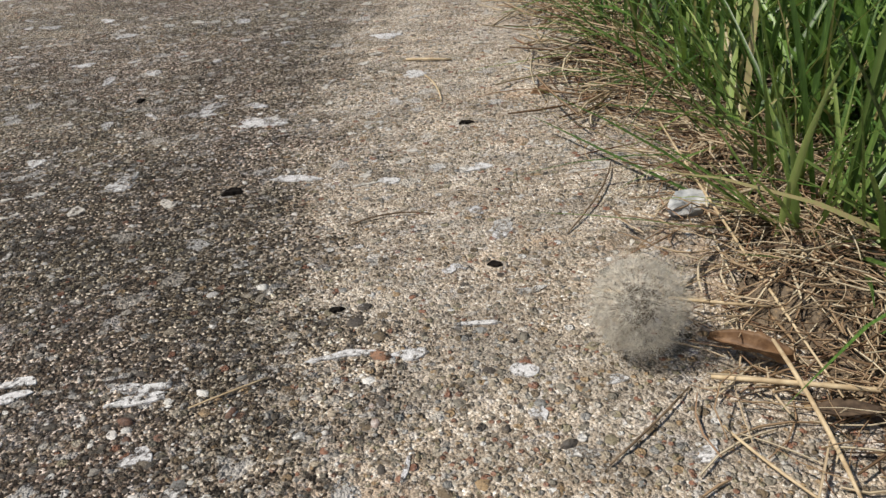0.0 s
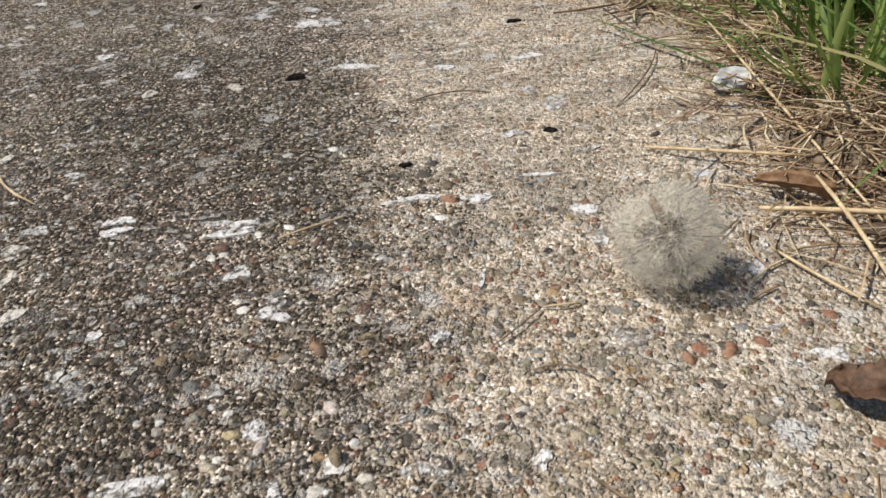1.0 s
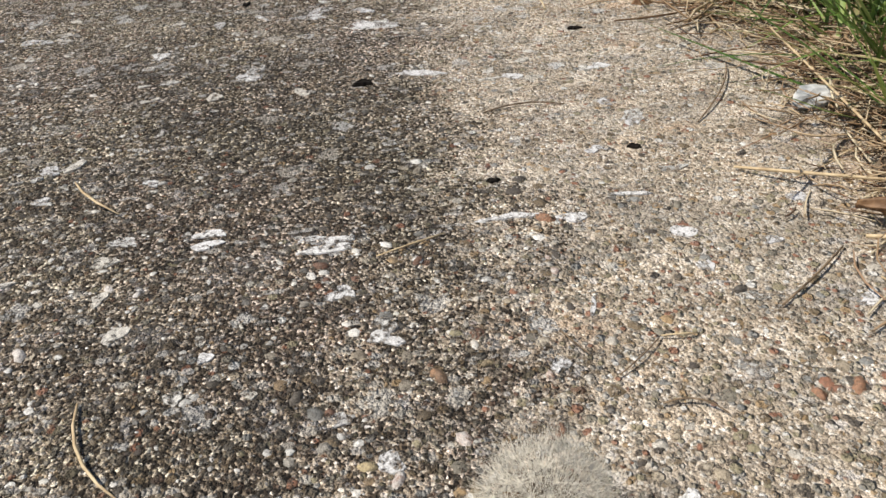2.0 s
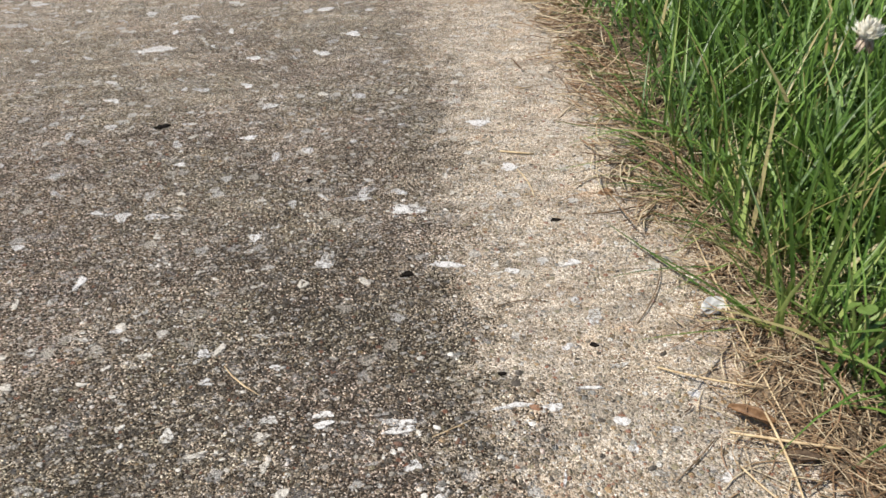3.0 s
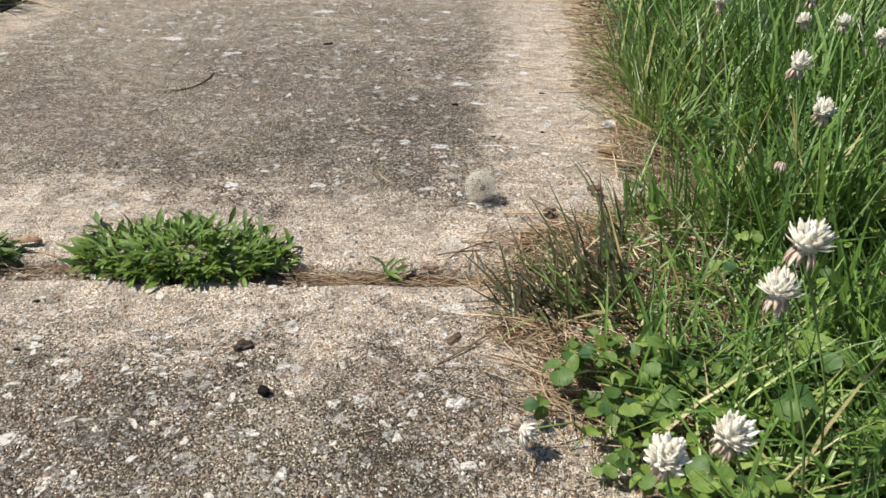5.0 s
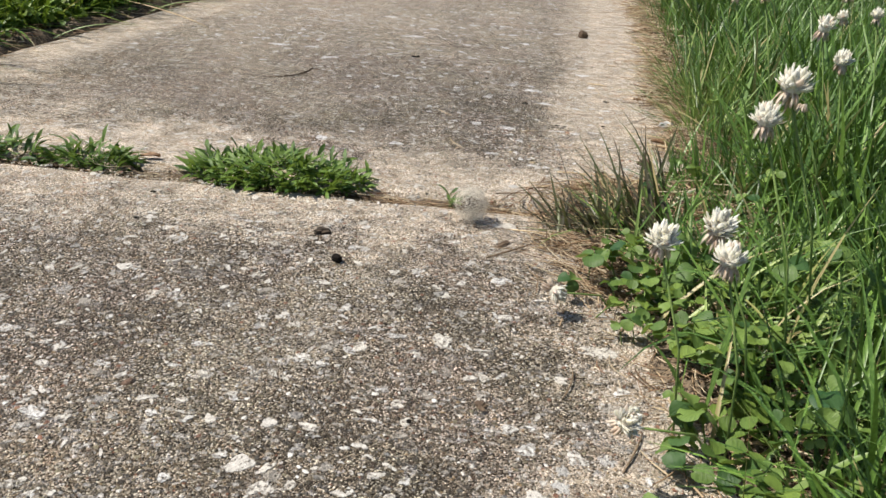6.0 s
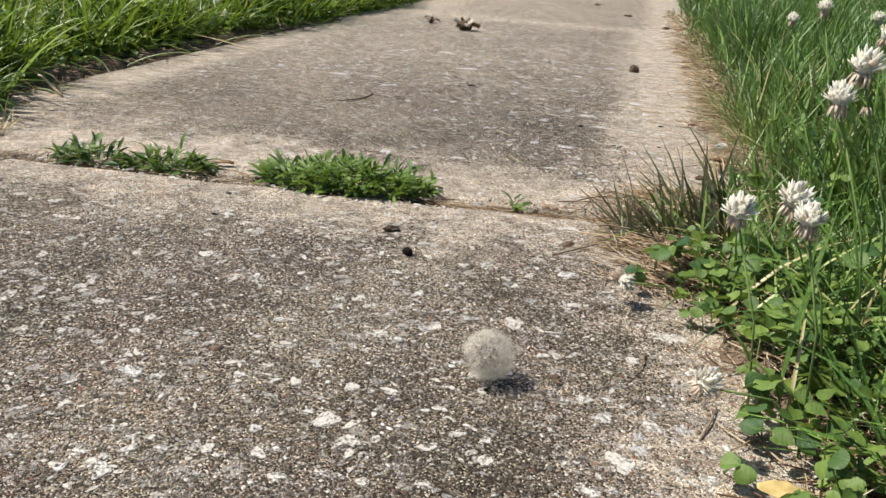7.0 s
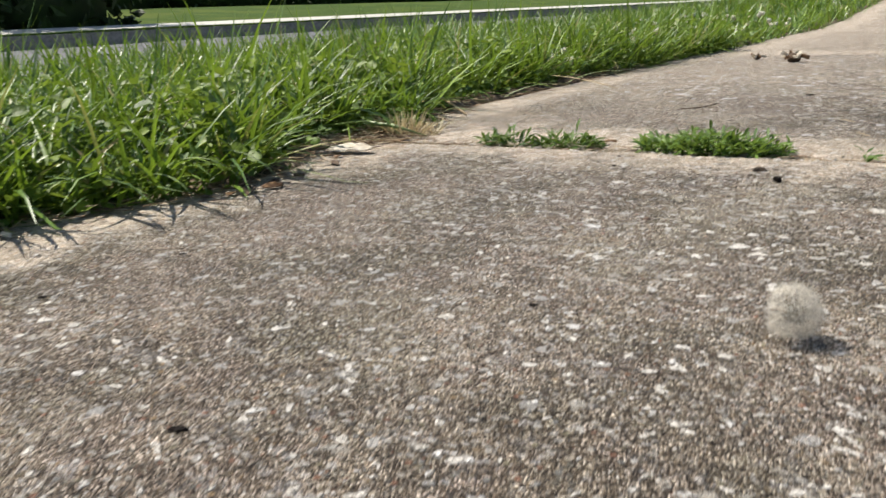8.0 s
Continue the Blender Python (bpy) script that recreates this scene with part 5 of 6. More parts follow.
make_stick("twig", [(-0.338, 0.570, 0.001), (-0.326, 0.548, 0.0015), (-0.324, 0.522, 0.002), (-0.328, 0.496, 0.002), (-0.338, 0.476, 0.0015), (-0.357, 0.462, 0.001), (-0.372, 0.458, 0.001)],
           [0.0006, 0.0010, 0.0011, 0.0011, 0.001, 0.0009, 0.0005], "bark", "dark curved twig lying on the concrete", "twig")
make_stick("long_grass", [(-0.88, -0.010, 0.022), (-0.80, -0.012, 0.024), (-0.73, -0.016, 0.020), (-0.655, -0.022, 0.006)], [0.0034, 0.0038, 0.0034, 0.0008], "paleblade",
           "long broad pale green grass blade lying over the joint", "grass", "bent blades")
make_stick("grass_stalk", [(-0.072, 0.360, 0.001), (-0.066, 0.350, 0.0015), (-0.057, 0.339, 0.002), (-0.046, 0.330, 0.001)], [0.0004, 0.0006, 0.0006, 0.0003], "stalk",
           "curved pale grass stalk lying on the concrete", "straw")
make_stick("twig", [(0.245, 1.262, 0.001), (0.27, 1.278, 0.004), (0.30, 1.282, 0.003)], [0.0012, 0.0016, 0.001], "bark", TWIG, "twig")

# ---------------------------------------------------------------- loose things on the path


def make_lump(name, x, y, r, squash, material, label, category, seed, rz=0.0, rough=0.3):
    vs, fs = lump(r, random.Random(seed), squash, rough, 3)
    ob = new(name, mesh_of(name, vs, fs, M[material], False))
    base = float(support_z(x, y))
    ob.matrix_basis = pose(x, y, base + r * squash[2] * 0.75, 0, 0, rz)
    return tagged(ob, label, category)


def make_scrap(x, y, lx, ly, seed, rz, name="hole_stand_in", material="chip", label="flat black fragment standing in for a shaded hole in the concrete"):
    """A thin ragged scrap, lying almost flush; black ones stand in for shaded holes."""
    rng = random.Random(seed)
    n = 14
    vs, fs = [], []
    rad = [rng.uniform(0.55, 1.1) for _ in range(n)]
    for k, z in ((1.0, -0.0006), (0.72, 0.2 * ly)):
        for i in range(n):
            a = 2 * math.pi * i / n
            vs.append((lx / 2 * rad[i] * k * math.cos(a), ly / 2 * rad[i] * k * math.sin(a), z + rng.uniform(-0.04, 0.06) * ly * (z > 0)))
    vs.append((0, 0, 0.2 * ly))
    for i in range(n):
        j = (i + 1) % n
        fs += [(i, j, n + j, n + i), (n + i, n + j, 2 * n)]
    ob = new(name, mesh_of(name, vs, fs, M[material], False))
    ob.matrix_basis = pose(x, y, float(support_z(x, y)) + 0.0002, 0, 0, rz)
    return tagged(ob, label, "fragment")


make_lump("rock", 0.263, 0.384, 0.0088, (1.25, 0.75, 0.62), "rock", "pale rock with black streaks in dry straw", "stone", 71, 15, 0.35)
make_lump("dark_stone", 0.131, 1.127, 0.0115, (1.0, 0.9, 0.8), "bark", "dark rounded lump on the path's clean rim", "stone", 72)
make_lump("dark_stone", 0.290, 1.06, 0.009, (1.0, 0.9, 0.7), "bark", "dark clod at the lawn's rim", "stone", 73)
make_lump("dark_stone", 0.300, 1.20, 0.010, (1.1, 0.9, 0.7), "bark", "dark clod at the lawn's rim", "stone", 74)
make_lump("clod", -0.096, -0.136, 0.0072, (1.0, 0.8, 0.32), "clod", "small black clod lying on the concrete", "clod", 75, 20, 0.9)
make_lump("clod", -0.065, -0.192, 0.0052, (0.8, 1.0, 0.8), "chip", "tiny black seed lying on the concrete", "clod", 76, 60)
make_lump("clod", 0.086, -0.377, 0.0048, (0.6, 1.1, 0.35), "bark", "small black clod lying on the concrete", "clod", 77, 25, 0.9)
make_lump("seed_pod", 0.166, 0.121, 0.0070, (1.0, 1.0, 0.8), "bark", "dry brown seed pod on the path's rim", "seed pod", 79, 0, 0.5)
make_lump("clod", 0.074, -0.110, 0.0055, (0.6, 1.5, 0.3), "bark", "dark scrap of bark on the concrete", "clod", 81, -30, 0.5)
# black scraps in place of holes, whose shade is their colour
for i, (x, y, r, sq, rz) in enumerate(((0.052, 0.449, 0.0064, 1.5, 12), (0.177, 0.513, 0.0042, 1.8, 10), (0.171, 0.357, 0.0035, 1.6, -10), (0.105, 0.335, 0.0036, 1.7, 8),
                                       (-0.028, 0.600, 0.0050, 1.0, 60), (-0.180, 0.722, 0.0075, 2.0, 20), (-0.135, -0.675, 0.0038, 1.3, 20), (-0.482, -0.691, 0.0045, 1.3, 10), (-0.493, -0.824, 0.0040, 1.5, 30),
                                       (-0.275, -0.153, 0.0035, 1.6, 0), (-0.293, -0.085, 0.0035, 1.8, 15), (-0.216, -0.924, 0.0056, 2.1, 15), (0.044, -0.404, 0.0030, 1.5, 80))):
    make_scrap(x, y, r * sq * 1.5, r * 1.3, 90 + i, rz)


def make_dead_leaf(name, m, length, width, curl, material, label, seed, crumple=0.04):
    """A curled dry leaf with thickness and a midrib."""
    rng = random.Random(seed)
    vs, fs = [], []
    rows, cols = 15, 9
    for side in (0, 1):
        for r in range(rows):
            t = r / (rows - 1)
            w = width * math.sin(math.pi * (0.06 + 0.90 * t)) ** 0.75
            for c in range(cols):
                u = (c / (cols - 1) - 0.5) * 2
                z = curl * length * (0.30 * math.sin(t * 3.0) + 0.55 * u * u * (0.5 + t)) + crumple * length * (noise.noise(Vector((t * 4, u * 2, seed))) + 0.6 * noise.noise(Vector((t * 11, u * 5, seed + 3))))
                vs.append(((t - 0.5) * length, u * w / 2 + (0.04 + crumple) * width * noise.noise(Vector((t * 6, seed, u))), z - side * 0.0006 - (0.0004 if c == 4 else 0)))
    o = rows * cols
    for r in range(rows - 1):
        for c in range(cols - 1):
            a = r * cols + c
            fs.append((a, a + 1, a + cols + 1, a + cols))
            fs.append((o + a, o + a + cols, o + a + cols + 1, o + a + 1))
    rim = [c for c in range(cols)] + [r * cols + cols - 1 for r in range(1, rows)] + [(rows - 1) * cols + c for c in range(cols - 2, -1, -1)] + [r * cols for r in range(rows - 2, 0, -1)]
    for i in range(len(rim)):
        a, b = rim[i], rim[(i + 1) % len(rim)]
        fs.append((a, a + o, b + o, b))
    ob = new(name, mesh_of(name, vs, fs, M[material]))
    ob.matrix_basis = m
    return tagged(ob, label, "leaf")


make_dead_leaf("dead_leaf", pose(0.245, 0.279, 0.0055, 12, 0, -42), 0.028, 0.0075, 0.26, "deadleaf", "curled brown dead leaf in dry straw", 1)
make_dead_leaf("dead_leaf", pose(0.262, 0.247, 0.006, 0, 0, -12), 0.020, 0.007, 0.05, "bark", "flat dark brown leaf scrap in straw", 2)
make_dead_leaf("dead_leaf", pose(0.220, 0.177, 0.004, 12, 0, -35), 0.020, 0.012, 0.36, "rustleaf", "crumpled brown dead leaf on the path's rim", 3, 0.20)
make_dead_leaf("dead_leaf", pose(0.124, -0.092, 0.0025, 0, 0, -14), 0.026, 0.010, 0.08, "bark", "reddish brown leaf scrap beside straw", 4)
make_scrap(0.229, 0.552, 0.016, 0.012, 601, 20, "bark_chip", "deadleaf", "reddish brown bark chip on the clean rim")
make_scrap(0.243, 0.575, 0.010, 0.008, 602, 60, "bark_chip", "bark", "brown bark chip at the lawn's rim")
make_scrap(0.205, 0.060, 0.014, 0.007, 603, 30, "bark_chip", "deadleaf", "reddish brown bark chip on bare soil")
make_scrap(0.188, 0.085, 0.011, 0.008, 604, -20, "bark_chip", "deadleaf", "reddish brown bark chip on bare soil")
make_scrap(0.222, 0.105, 0.012, 0.006, 605, 70, "bark_chip", "bark", "dark bark chip on bare soil")
make_scrap(0.165, 0.045, 0.012, 0.008, 606, 10, "bark_chip", "deadleaf", "reddish brown bark chip on bare soil")
make_dead_leaf("dead_leaf", pose(-0.695, -0.178, 0.007, 10, 0, 12), 0.075, 0.036, 0.05, "paleleaf", "bleached pale dead leaf by the verge", 6)
make_dead_leaf("dead_leaf", pose(-0.345, 0.010, 0.004, 0, 0, 10), 0.022, 0.010, 0.15, "deadleaf", "pinkish brown leaf scrap in the joint", 7)
make_dead_leaf("dead_leaf", pose(0.214, -0.478, 0.012, 10, 0, -5), 0.026, 0.013, 0.05, "yellowleaf", "yellowish dry leaf scrap under clover", 8)


vr = random.Random(33)
for i in range(16):
    ey = vr.uniform(-0.85, -0.18)
    ex = float(left_edge(ey)) + vr.uniform(-0.005, 0.055)
    make_dead_leaf("dead_leaf", pose(ex, ey, float(support_z(ex, ey)) + 0.002, vr.uniform(-15, 15), vr.uniform(-10, 10), vr.uniform(0, 180)), vr.uniform(0.014, 0.034), vr.uniform(0.007, 0.015), 0.15,
                   ("bark", "paleleaf", "deadleaf", "bark")[i % 4], ("dark dead leaf scrap at the verge's foot", "bleached leaf scrap at the verge's foot", "brown leaf scrap at the verge's foot",
                                                                 "dark dead leaf scrap at the verge's foot")[i % 4], 500 + i)


def make_dried_blossom(m, label, seed, size):
    rng = random.Random(seed)
    b = empty("dried_blossom", m, label, "blossom")
    vs, fs = lump(size * 0.33, rng, (1.1, 0.9, 0.8), 0.4)
    part("core", mesh_of("core", vs, fs, M["bark"]), b, "", pose(0, 0, size * 0.25))
    for k in range(9):
        a = 40 * k + rng.uniform(-15, 15)
        p = make_dead_leaf("petal", pose(0, 0, size * 0.22, 0, 0, a) @ pose(size * 0.38, 0, 0, rng.uniform(-40, 40), rng.uniform(-50, 25), 0), size * rng.uniform(0.5, 0.9), size * 0.24, 0.3,
                           "paleleaf" if k % 3 else "deadleaf", "", seed + k)
        for key in list(p.keys()):
            del p[key]
        p.parent = b
    return b


make_dried_blossom(pose(-0.387, 1.708, 0.0, 0, 0, 0), "crumpled dried brown and cream blossom on the path", 21, 0.058)
make_dried_blossom(pose(-0.53, 1.86, 0.0, 0, 0, 70), "crumpled dried brown blossom on the path", 22, 0.035)
for i, (x, y) in enumerate(((0.10, 2.75), (-0.05, 3.3), (0.24, 2.3))):
    make_lump("clod", x, y, 0.011, (1.5, 0.9, 0.4), "bark", "dark clod of debris on the far path", "clod", 120 + i, 25 * i, 0.5)

# ---------------------------------------------------------------- hedge beyond the street


def make_shrub(x, y, w, h, seed):
    rng = np.random.RandomState(seed)
    n = 900
    d = rng.normal(size=(n, 3))
    d /= np.linalg.norm(d, axis=1)[:, None]
    d = np.sign(d) * np.abs(d) ** 0.6
    c = d * (0.72 + 0.28 * rng.uniform(size=(n, 1))) * np.array([w * 0.5, w * 0.6, h * 0.5]) * (1 + 0.18 * np.sin(d[:, :1] * 5 + seed))
    c[:, 2] = np.maximum(c[:, 2] + h * 0.36, 0.06)
    u = rng.normal(size=(n, 3))
    v = np.cross(u, d)
    u /= np.linalg.norm(u, axis=1)[:, None]
    v /= np.linalg.norm(v, axis=1)[:, None]
    s = rng.uniform(0.10, 0.22, (n, 1))
    verts = np.stack([c - u * s, c - v * s * 0.5 + d * 0.03, c + u * s, c + v * s * 0.5 + d * 0.03], 1).reshape(-1, 3)
    f = (np.arange(n) * 4)[:, None] + np.arange(4)[None]
    sh = empty("shrub", pose(x, y, float(ground_z(x, y)) - 0.02), "dark green shaded shrub beyond the street", "shrub", "shrubs beyond the street")
    tv, tf = tube([(0, 0, -0.1), (0.05, 0, h * 0.3), (0, 0.05, h * 0.7)], [0.09, 0.07, 0.03], 7)
    part("trunk", mesh_of("trunk", tv, tf, M["bark"]), sh)
    part("crown", fast_mesh("crown", verts, f, M["hedge"], False), sh)
    cv, cf = lump(1.0, random.Random(seed), (w * 0.44, w * 0.56, h * 0.52), 0.2)
    part("inner_crown", mesh_of("inner_crown", [(a, b, c2 + h * 0.30) for a, b, c2 in cv], cf, M["hedge"]), sh)


# nearer shrubs added to darken a corner that lies in tree shade
for i in range(3):
    make_shrub(-12.2, 2.4 + 2.0 * i, 2.4, 2.4 + 0.3 * i, 260 + i)
for i in range(9):
    make_shrub(-24.5 - 2.0 * ((i * 7) % 5) / 5, -3.0 + 2.1 * i, 5.8, 2.6 + (i * 13 % 7) * 0.3, 200 + i)
for i in range(14):
    make_shrub(-46.0 - 3.0 * ((i * 7) % 5) / 5, 20.0 + 4.2 * i, 8.0, 3.6 + (i * 13 % 7) * 0.4, 230 + i)

# ---------------------------------------------------------------- pebbles and chips in the concrete


def pebble_bed(rng, x, y, r):
    """Low rounded stones set in the surface, as arrays."""
    n = len(x)
    a = np.arange(6) * math.pi / 3
    sx = r * rng.uniform(0.75, 1.35, n)
    sy = r * rng.uniform(0.65, 1.0, n)
    rot = rng.uniform(0, math.pi, n)
    h = r * rng.uniform(0.10, 0.42, n)
    z = slab_z(x, y)
    rows = []
    for k, up in ((1.0, -0.25), (0.78, 0.62)):
        j = 1 + rng.uniform(-0.3, 0.3, (n, 6))
        px = np.cos(a)[None] * sx[:, None] * k * j
        py = np.sin(a)[None] * sy[:, None] * k * j
        rows.append(np.stack([x[:, None] + px * np.cos(rot)[:, None] - py * np.sin(rot)[:, None],
                              y[:, None] + px * np.sin(rot)[:, None] + py * np.cos(rot)[:, None], np.repeat((z + h * up)[:, None], 6, 1)], -1))
    top = np.stack([x, y, z + h], -1)[:, None]
    v = np.concatenate([rows[0], rows[1], top], 1).reshape(-1, 3)
    b = (np.arange(n) * 13)[:, None, None]
    i = np.arange(6)
    j = (i + 1) % 6
    t = np.concatenate([np.stack([i, j, j + 6], -1), np.stack([i, j + 6, i + 6], -1), np.stack([i + 6, j + 6, np.full(6, 12)], -1)])
    return v, (b + t[None]).reshape(-1, 3)


def make_pebbles():
    rng = np.random.RandomState(81)
    for slab, fields in ((slab_a, ((13000, -0.18, 0.26, 0.08, 0.56, 0.0005, 0.0024), (11000, -0.72, 0.27, 0.02, 1.5, 0.0011, 0.0028))),
                         (slab_b, ((16000, -0.42, 0.22, -0.80, -0.035, 0.0007, 0.0027), (6000, -0.68, 0.22, -1.1, -0.035, 0.0012, 0.0028)))):
        vs, fs, off = [], [], 0
        for n, x0, x1, y0, y1, r0, r1 in fields:
            v, f = pebble_bed(rng, rng.uniform(x0, x1, n), rng.uniform(y0, y1, n), r0 + (r1 - r0) * rng.beta(0.9, 3.2, n))
            vs.append(v)
            fs.append(f + off)
            off += len(v)
        ob = part("pebble_bed", fast_mesh("pebble_bed", np.vstack(vs), np.vstack(fs), M["pebbles"]), slab, "small mixed tan, grey and brown aggregate stones")
        ob["kind"] = "stuff"
    kinds = []
    for k in range(8):
        v, f = pebble_bed(np.random.RandomState(300 + k), np.zeros(1), np.zeros(1), np.ones(1))
        v = v - np.array([0, 0, float(slab_z(0, 0))])
        kinds.append(fast_mesh("pebble", v, f, M["pebble"]))
    reds = ((0.182, 0.202, 0.0028), (0.188, 0.203, 0.0024), (0.195, 0.204, 0.0034), (0.205, 0.206, 0.0028), (0.164, 0.175, 0.0030), (0.108, 0.218, 0.0024), (0.115, 0.211, 0.0022), (0.062, 0.184, 0.0026),
            (0.075, 0.222, 0.0034), (0.101, 0.200, 0.0020), (0.107, 0.197, 0.0026), (0.037, 0.283, 0.0030), (0.072, 0.282, 0.0026), (0.018, 0.174, 0.0028), (0.142, 0.146, 0.0020), (0.119, 0.147, 0.0030),
            (0.122, 0.304, 0.0040), (-0.143, -0.409, 0.0048), (-0.057, 0.247, 0.0032))
    yellows = ((0.082, 0.177, 0.0036), (0.054, 0.189, 0.0028), (0.109, 0.138, 0.0030), (0.190, 0.176, 0.0024), (0.090, 0.226, 0.0022), (0.026, 0.157, 0.0026), (0.084, 0.155, 0.0036))
    darks = ((0.117, 0.158, 0.0026), (0.221, 0.212, 0.0018), (0.033, 0.217, 0.0028), (0.109, 0.172, 0.0034), (0.178, 0.252, 0.0030), (0.160, 0.262, 0.0026))
    for tone, group in (("red_pebble", reds), ("yellow_pebble", yellows), ("dark_pebble", darks)):
        me = kinds[3].copy()
        me.materials[0] = M[tone]
        for k, (x, y, r) in enumerate(group):
            part("pebble", me, slab_a if y > 0 else slab_b, tone.replace("_", " "), pose(x, y, float(slab_z(x, y)), 0, 0, 71 * k) @ Matrix.Diagonal((r, r, r * 1.5, 1)))
    placed = ((0.122, 0.317, 0.0042), (0.037, 0.285, 0.0030), (0.072, 0.283, 0.0028), (0.075, 0.349, 0.0034), (0.082, 0.176, 0.0042), (0.108, 0.197, 0.0030), (0.113, 0.326, 0.0036),
              (0.173, 0.271, 0.0028), (0.165, 0.175, 0.0036), (0.075, 0.222, 0.0028), (0.080, 0.196, 0.0030), (0.195, 0.205, 0.0036), (0.206, 0.206, 0.0028), (0.182, 0.202, 0.0030),
              (0.150, 0.240, 0.0026))
    spots = list(placed)
    pr = random.Random(9)
    while len(spots) < 230:
        spots.append((pr.uniform(0.02, 0.235), pr.uniform(0.13, 0.36), pr.uniform(0.0018, 0.0032)))
    for i, (x, y, r) in enumerate(spots):
        part("pebble", kinds[i % 8], slab_a if y > 0 else slab_b, "", pose(x, y, float(slab_z(x, y)) - 0.0001, 0, 0, pr.uniform(0, 360)) @ Matrix.Diagonal((r, r, r, 1)))


def chip_shape(rng, lx, ly, n=9):
    """The worn flat outline of a pale chip, thin, with a sloped rim."""
    vs, fs = [], []
    n += 4
    p, q = rng.uniform(0, 6.28), rng.uniform(0, 6.28)
    b, c = rng.uniform(0.05, 0.30), rng.uniform(0.08, 0.30)
    rad = [1 + b * math.cos(2 * math.pi * 2 * i / n + p) + c * math.cos(2 * math.pi * 3 * i / n + q) + rng.uniform(-0.18, 0.18) for i in range(n)]
    for k, z in ((1.0, -0.0008), (0.93, 0.0001)):
        for i in range(n):
            a = 2 * math.pi * i / n
            vs.append((lx / 2 * rad[i] * k * math.cos(a), ly / 2 * rad[i] * k * math.sin(a), z))
    vs.append((rng.uniform(-0.2, 0.2) * lx, rng.uniform(-0.2, 0.2) * ly, 0.00025))
    for i in range(n):
        j = (i + 1) % n
        fs += [(i, j, n + j, n + i), (n + i, n + j, 2 * n)]
    return vs, fs


CHIPS_NEAR = ((0.176, 0.383, 0.010, 0.010), (0.154, 0.357, 0.008, 0.009), (0.182, 0.336, 0.011, 0.006), (0.109, 0.307, 0.021, 0.006), (0.133, 0.304, 0.015, 0.007),
              (0.159, 0.318, 0.018, 0.0035), (0.171, 0.289, 0.010, 0.010), (0.201, 0.279, 0.008, 0.005), (0.172, 0.267, 0.005, 0.010), (0.181, 0.248, 0.010, 0.006), (0.217, 0.240, 0.007, 0.006),
              (0.169, 0.213, 0.012, 0.008), (0.039, 0.294, 0.024, 0.006), (-0.007, 0.303, 0.012, 0.008), (0.059, 0.241, 0.010, 0.009), (0.045, 0.266, 0.010, 0.009),
              (0.169, 0.406, 0.006, 0.012), (0.177, 0.452, 0.013, 0.010), (0.082, 0.459, 0.022, 0.012), (0.055, 0.542, 0.025, 0.018), (-0.011, 0.470, 0.013, 0.018), (0.211, 0.212, 0.007, 0.004))
CHIPS_MID = ((0.130, 0.446, 0.009, 0.010), (0.016, 0.565, 0.020, 0.012), (0.153, 0.606, 0.016, 0.020), (0.138, 0.557, 0.009, 0.014),
             (-0.083, 0.348, 0.008, 0.007), (-0.007, 0.311, 0.011, 0.008), (0.072, -0.065, 0.022, 0.022), (0.105, 0.170, 0.012, 0.008), (0.060, 0.190, 0.007, 0.010))
CHIPS_FRONT_A = ((0.046, 0.207, 0.0071, 0.0071), (0.032, 0.175, 0.0141, 0.0061), (0.085, 0.142, 0.0151, 0.0061), (0.100, 0.140, 0.0081, 0.0091), (0.138, 0.136, 0.0061, 0.0082), (0.189, 0.141, 0.0120, 0.0098),
           (0.068, 0.164, 0.0061, 0.0140), (0.222, 0.306, 0.0082, 0.0108), (0.219, 0.243, 0.0061, 0.0063), (0.101, 0.189, 0.0051, 0.0041), (0.128, 0.249, 0.0022, 0.0132), (0.060, 0.248, 0.0092, 0.0091),
           (0.135, 0.170, 0.0030, 0.0104), (0.222, 0.198, 0.0081, 0.0089), (0.112, 0.223, 0.0051, 0.0100), (0.003, 0.238, 0.0050, 0.0063))
CHIPS_FAR_A = ((-0.384, 0.732, 0.0201, 0.0165), (-0.448, 0.726, 0.0452, 0.0209), (-0.067, 0.512, 0.0081, 0.0170), (-0.181, 0.556, 0.0120, 0.0182), (-0.154, 0.554, 0.0161, 0.0161), (-0.088, 0.375, 0.0100, 0.0100),
           (0.062, 0.543, 0.0201, 0.0150), (-0.158, 0.683, 0.0100, 0.0151), (0.136, 0.700, 0.0261, 0.0170), (-0.009, 0.478, 0.0081, 0.0290), (-0.191, 0.465, 0.0071, 0.0212), (-0.153, 0.815, 0.0181, 0.0151),
           (-0.227, 0.946, 0.0351, 0.0262), (-0.032, 0.658, 0.0110, 0.0150), (-0.161, 0.203, 0.0130, 0.0061), (-0.094, 0.170, 0.0140, 0.0171), (-0.190, 0.161, 0.0130, 0.0194), (0.028, 0.172, 0.0171, 0.0061),
           (0.038, 0.300, 0.0181, 0.0080), (0.178, 0.387, 0.0120, 0.0173), (-0.453, 0.814, 0.0191, 0.0228), (-0.257, 0.632, 0.0140, 0.0112), (-0.322, 0.659, 0.0221, 0.0155), (-0.437, 0.840, 0.0181, 0.0196))
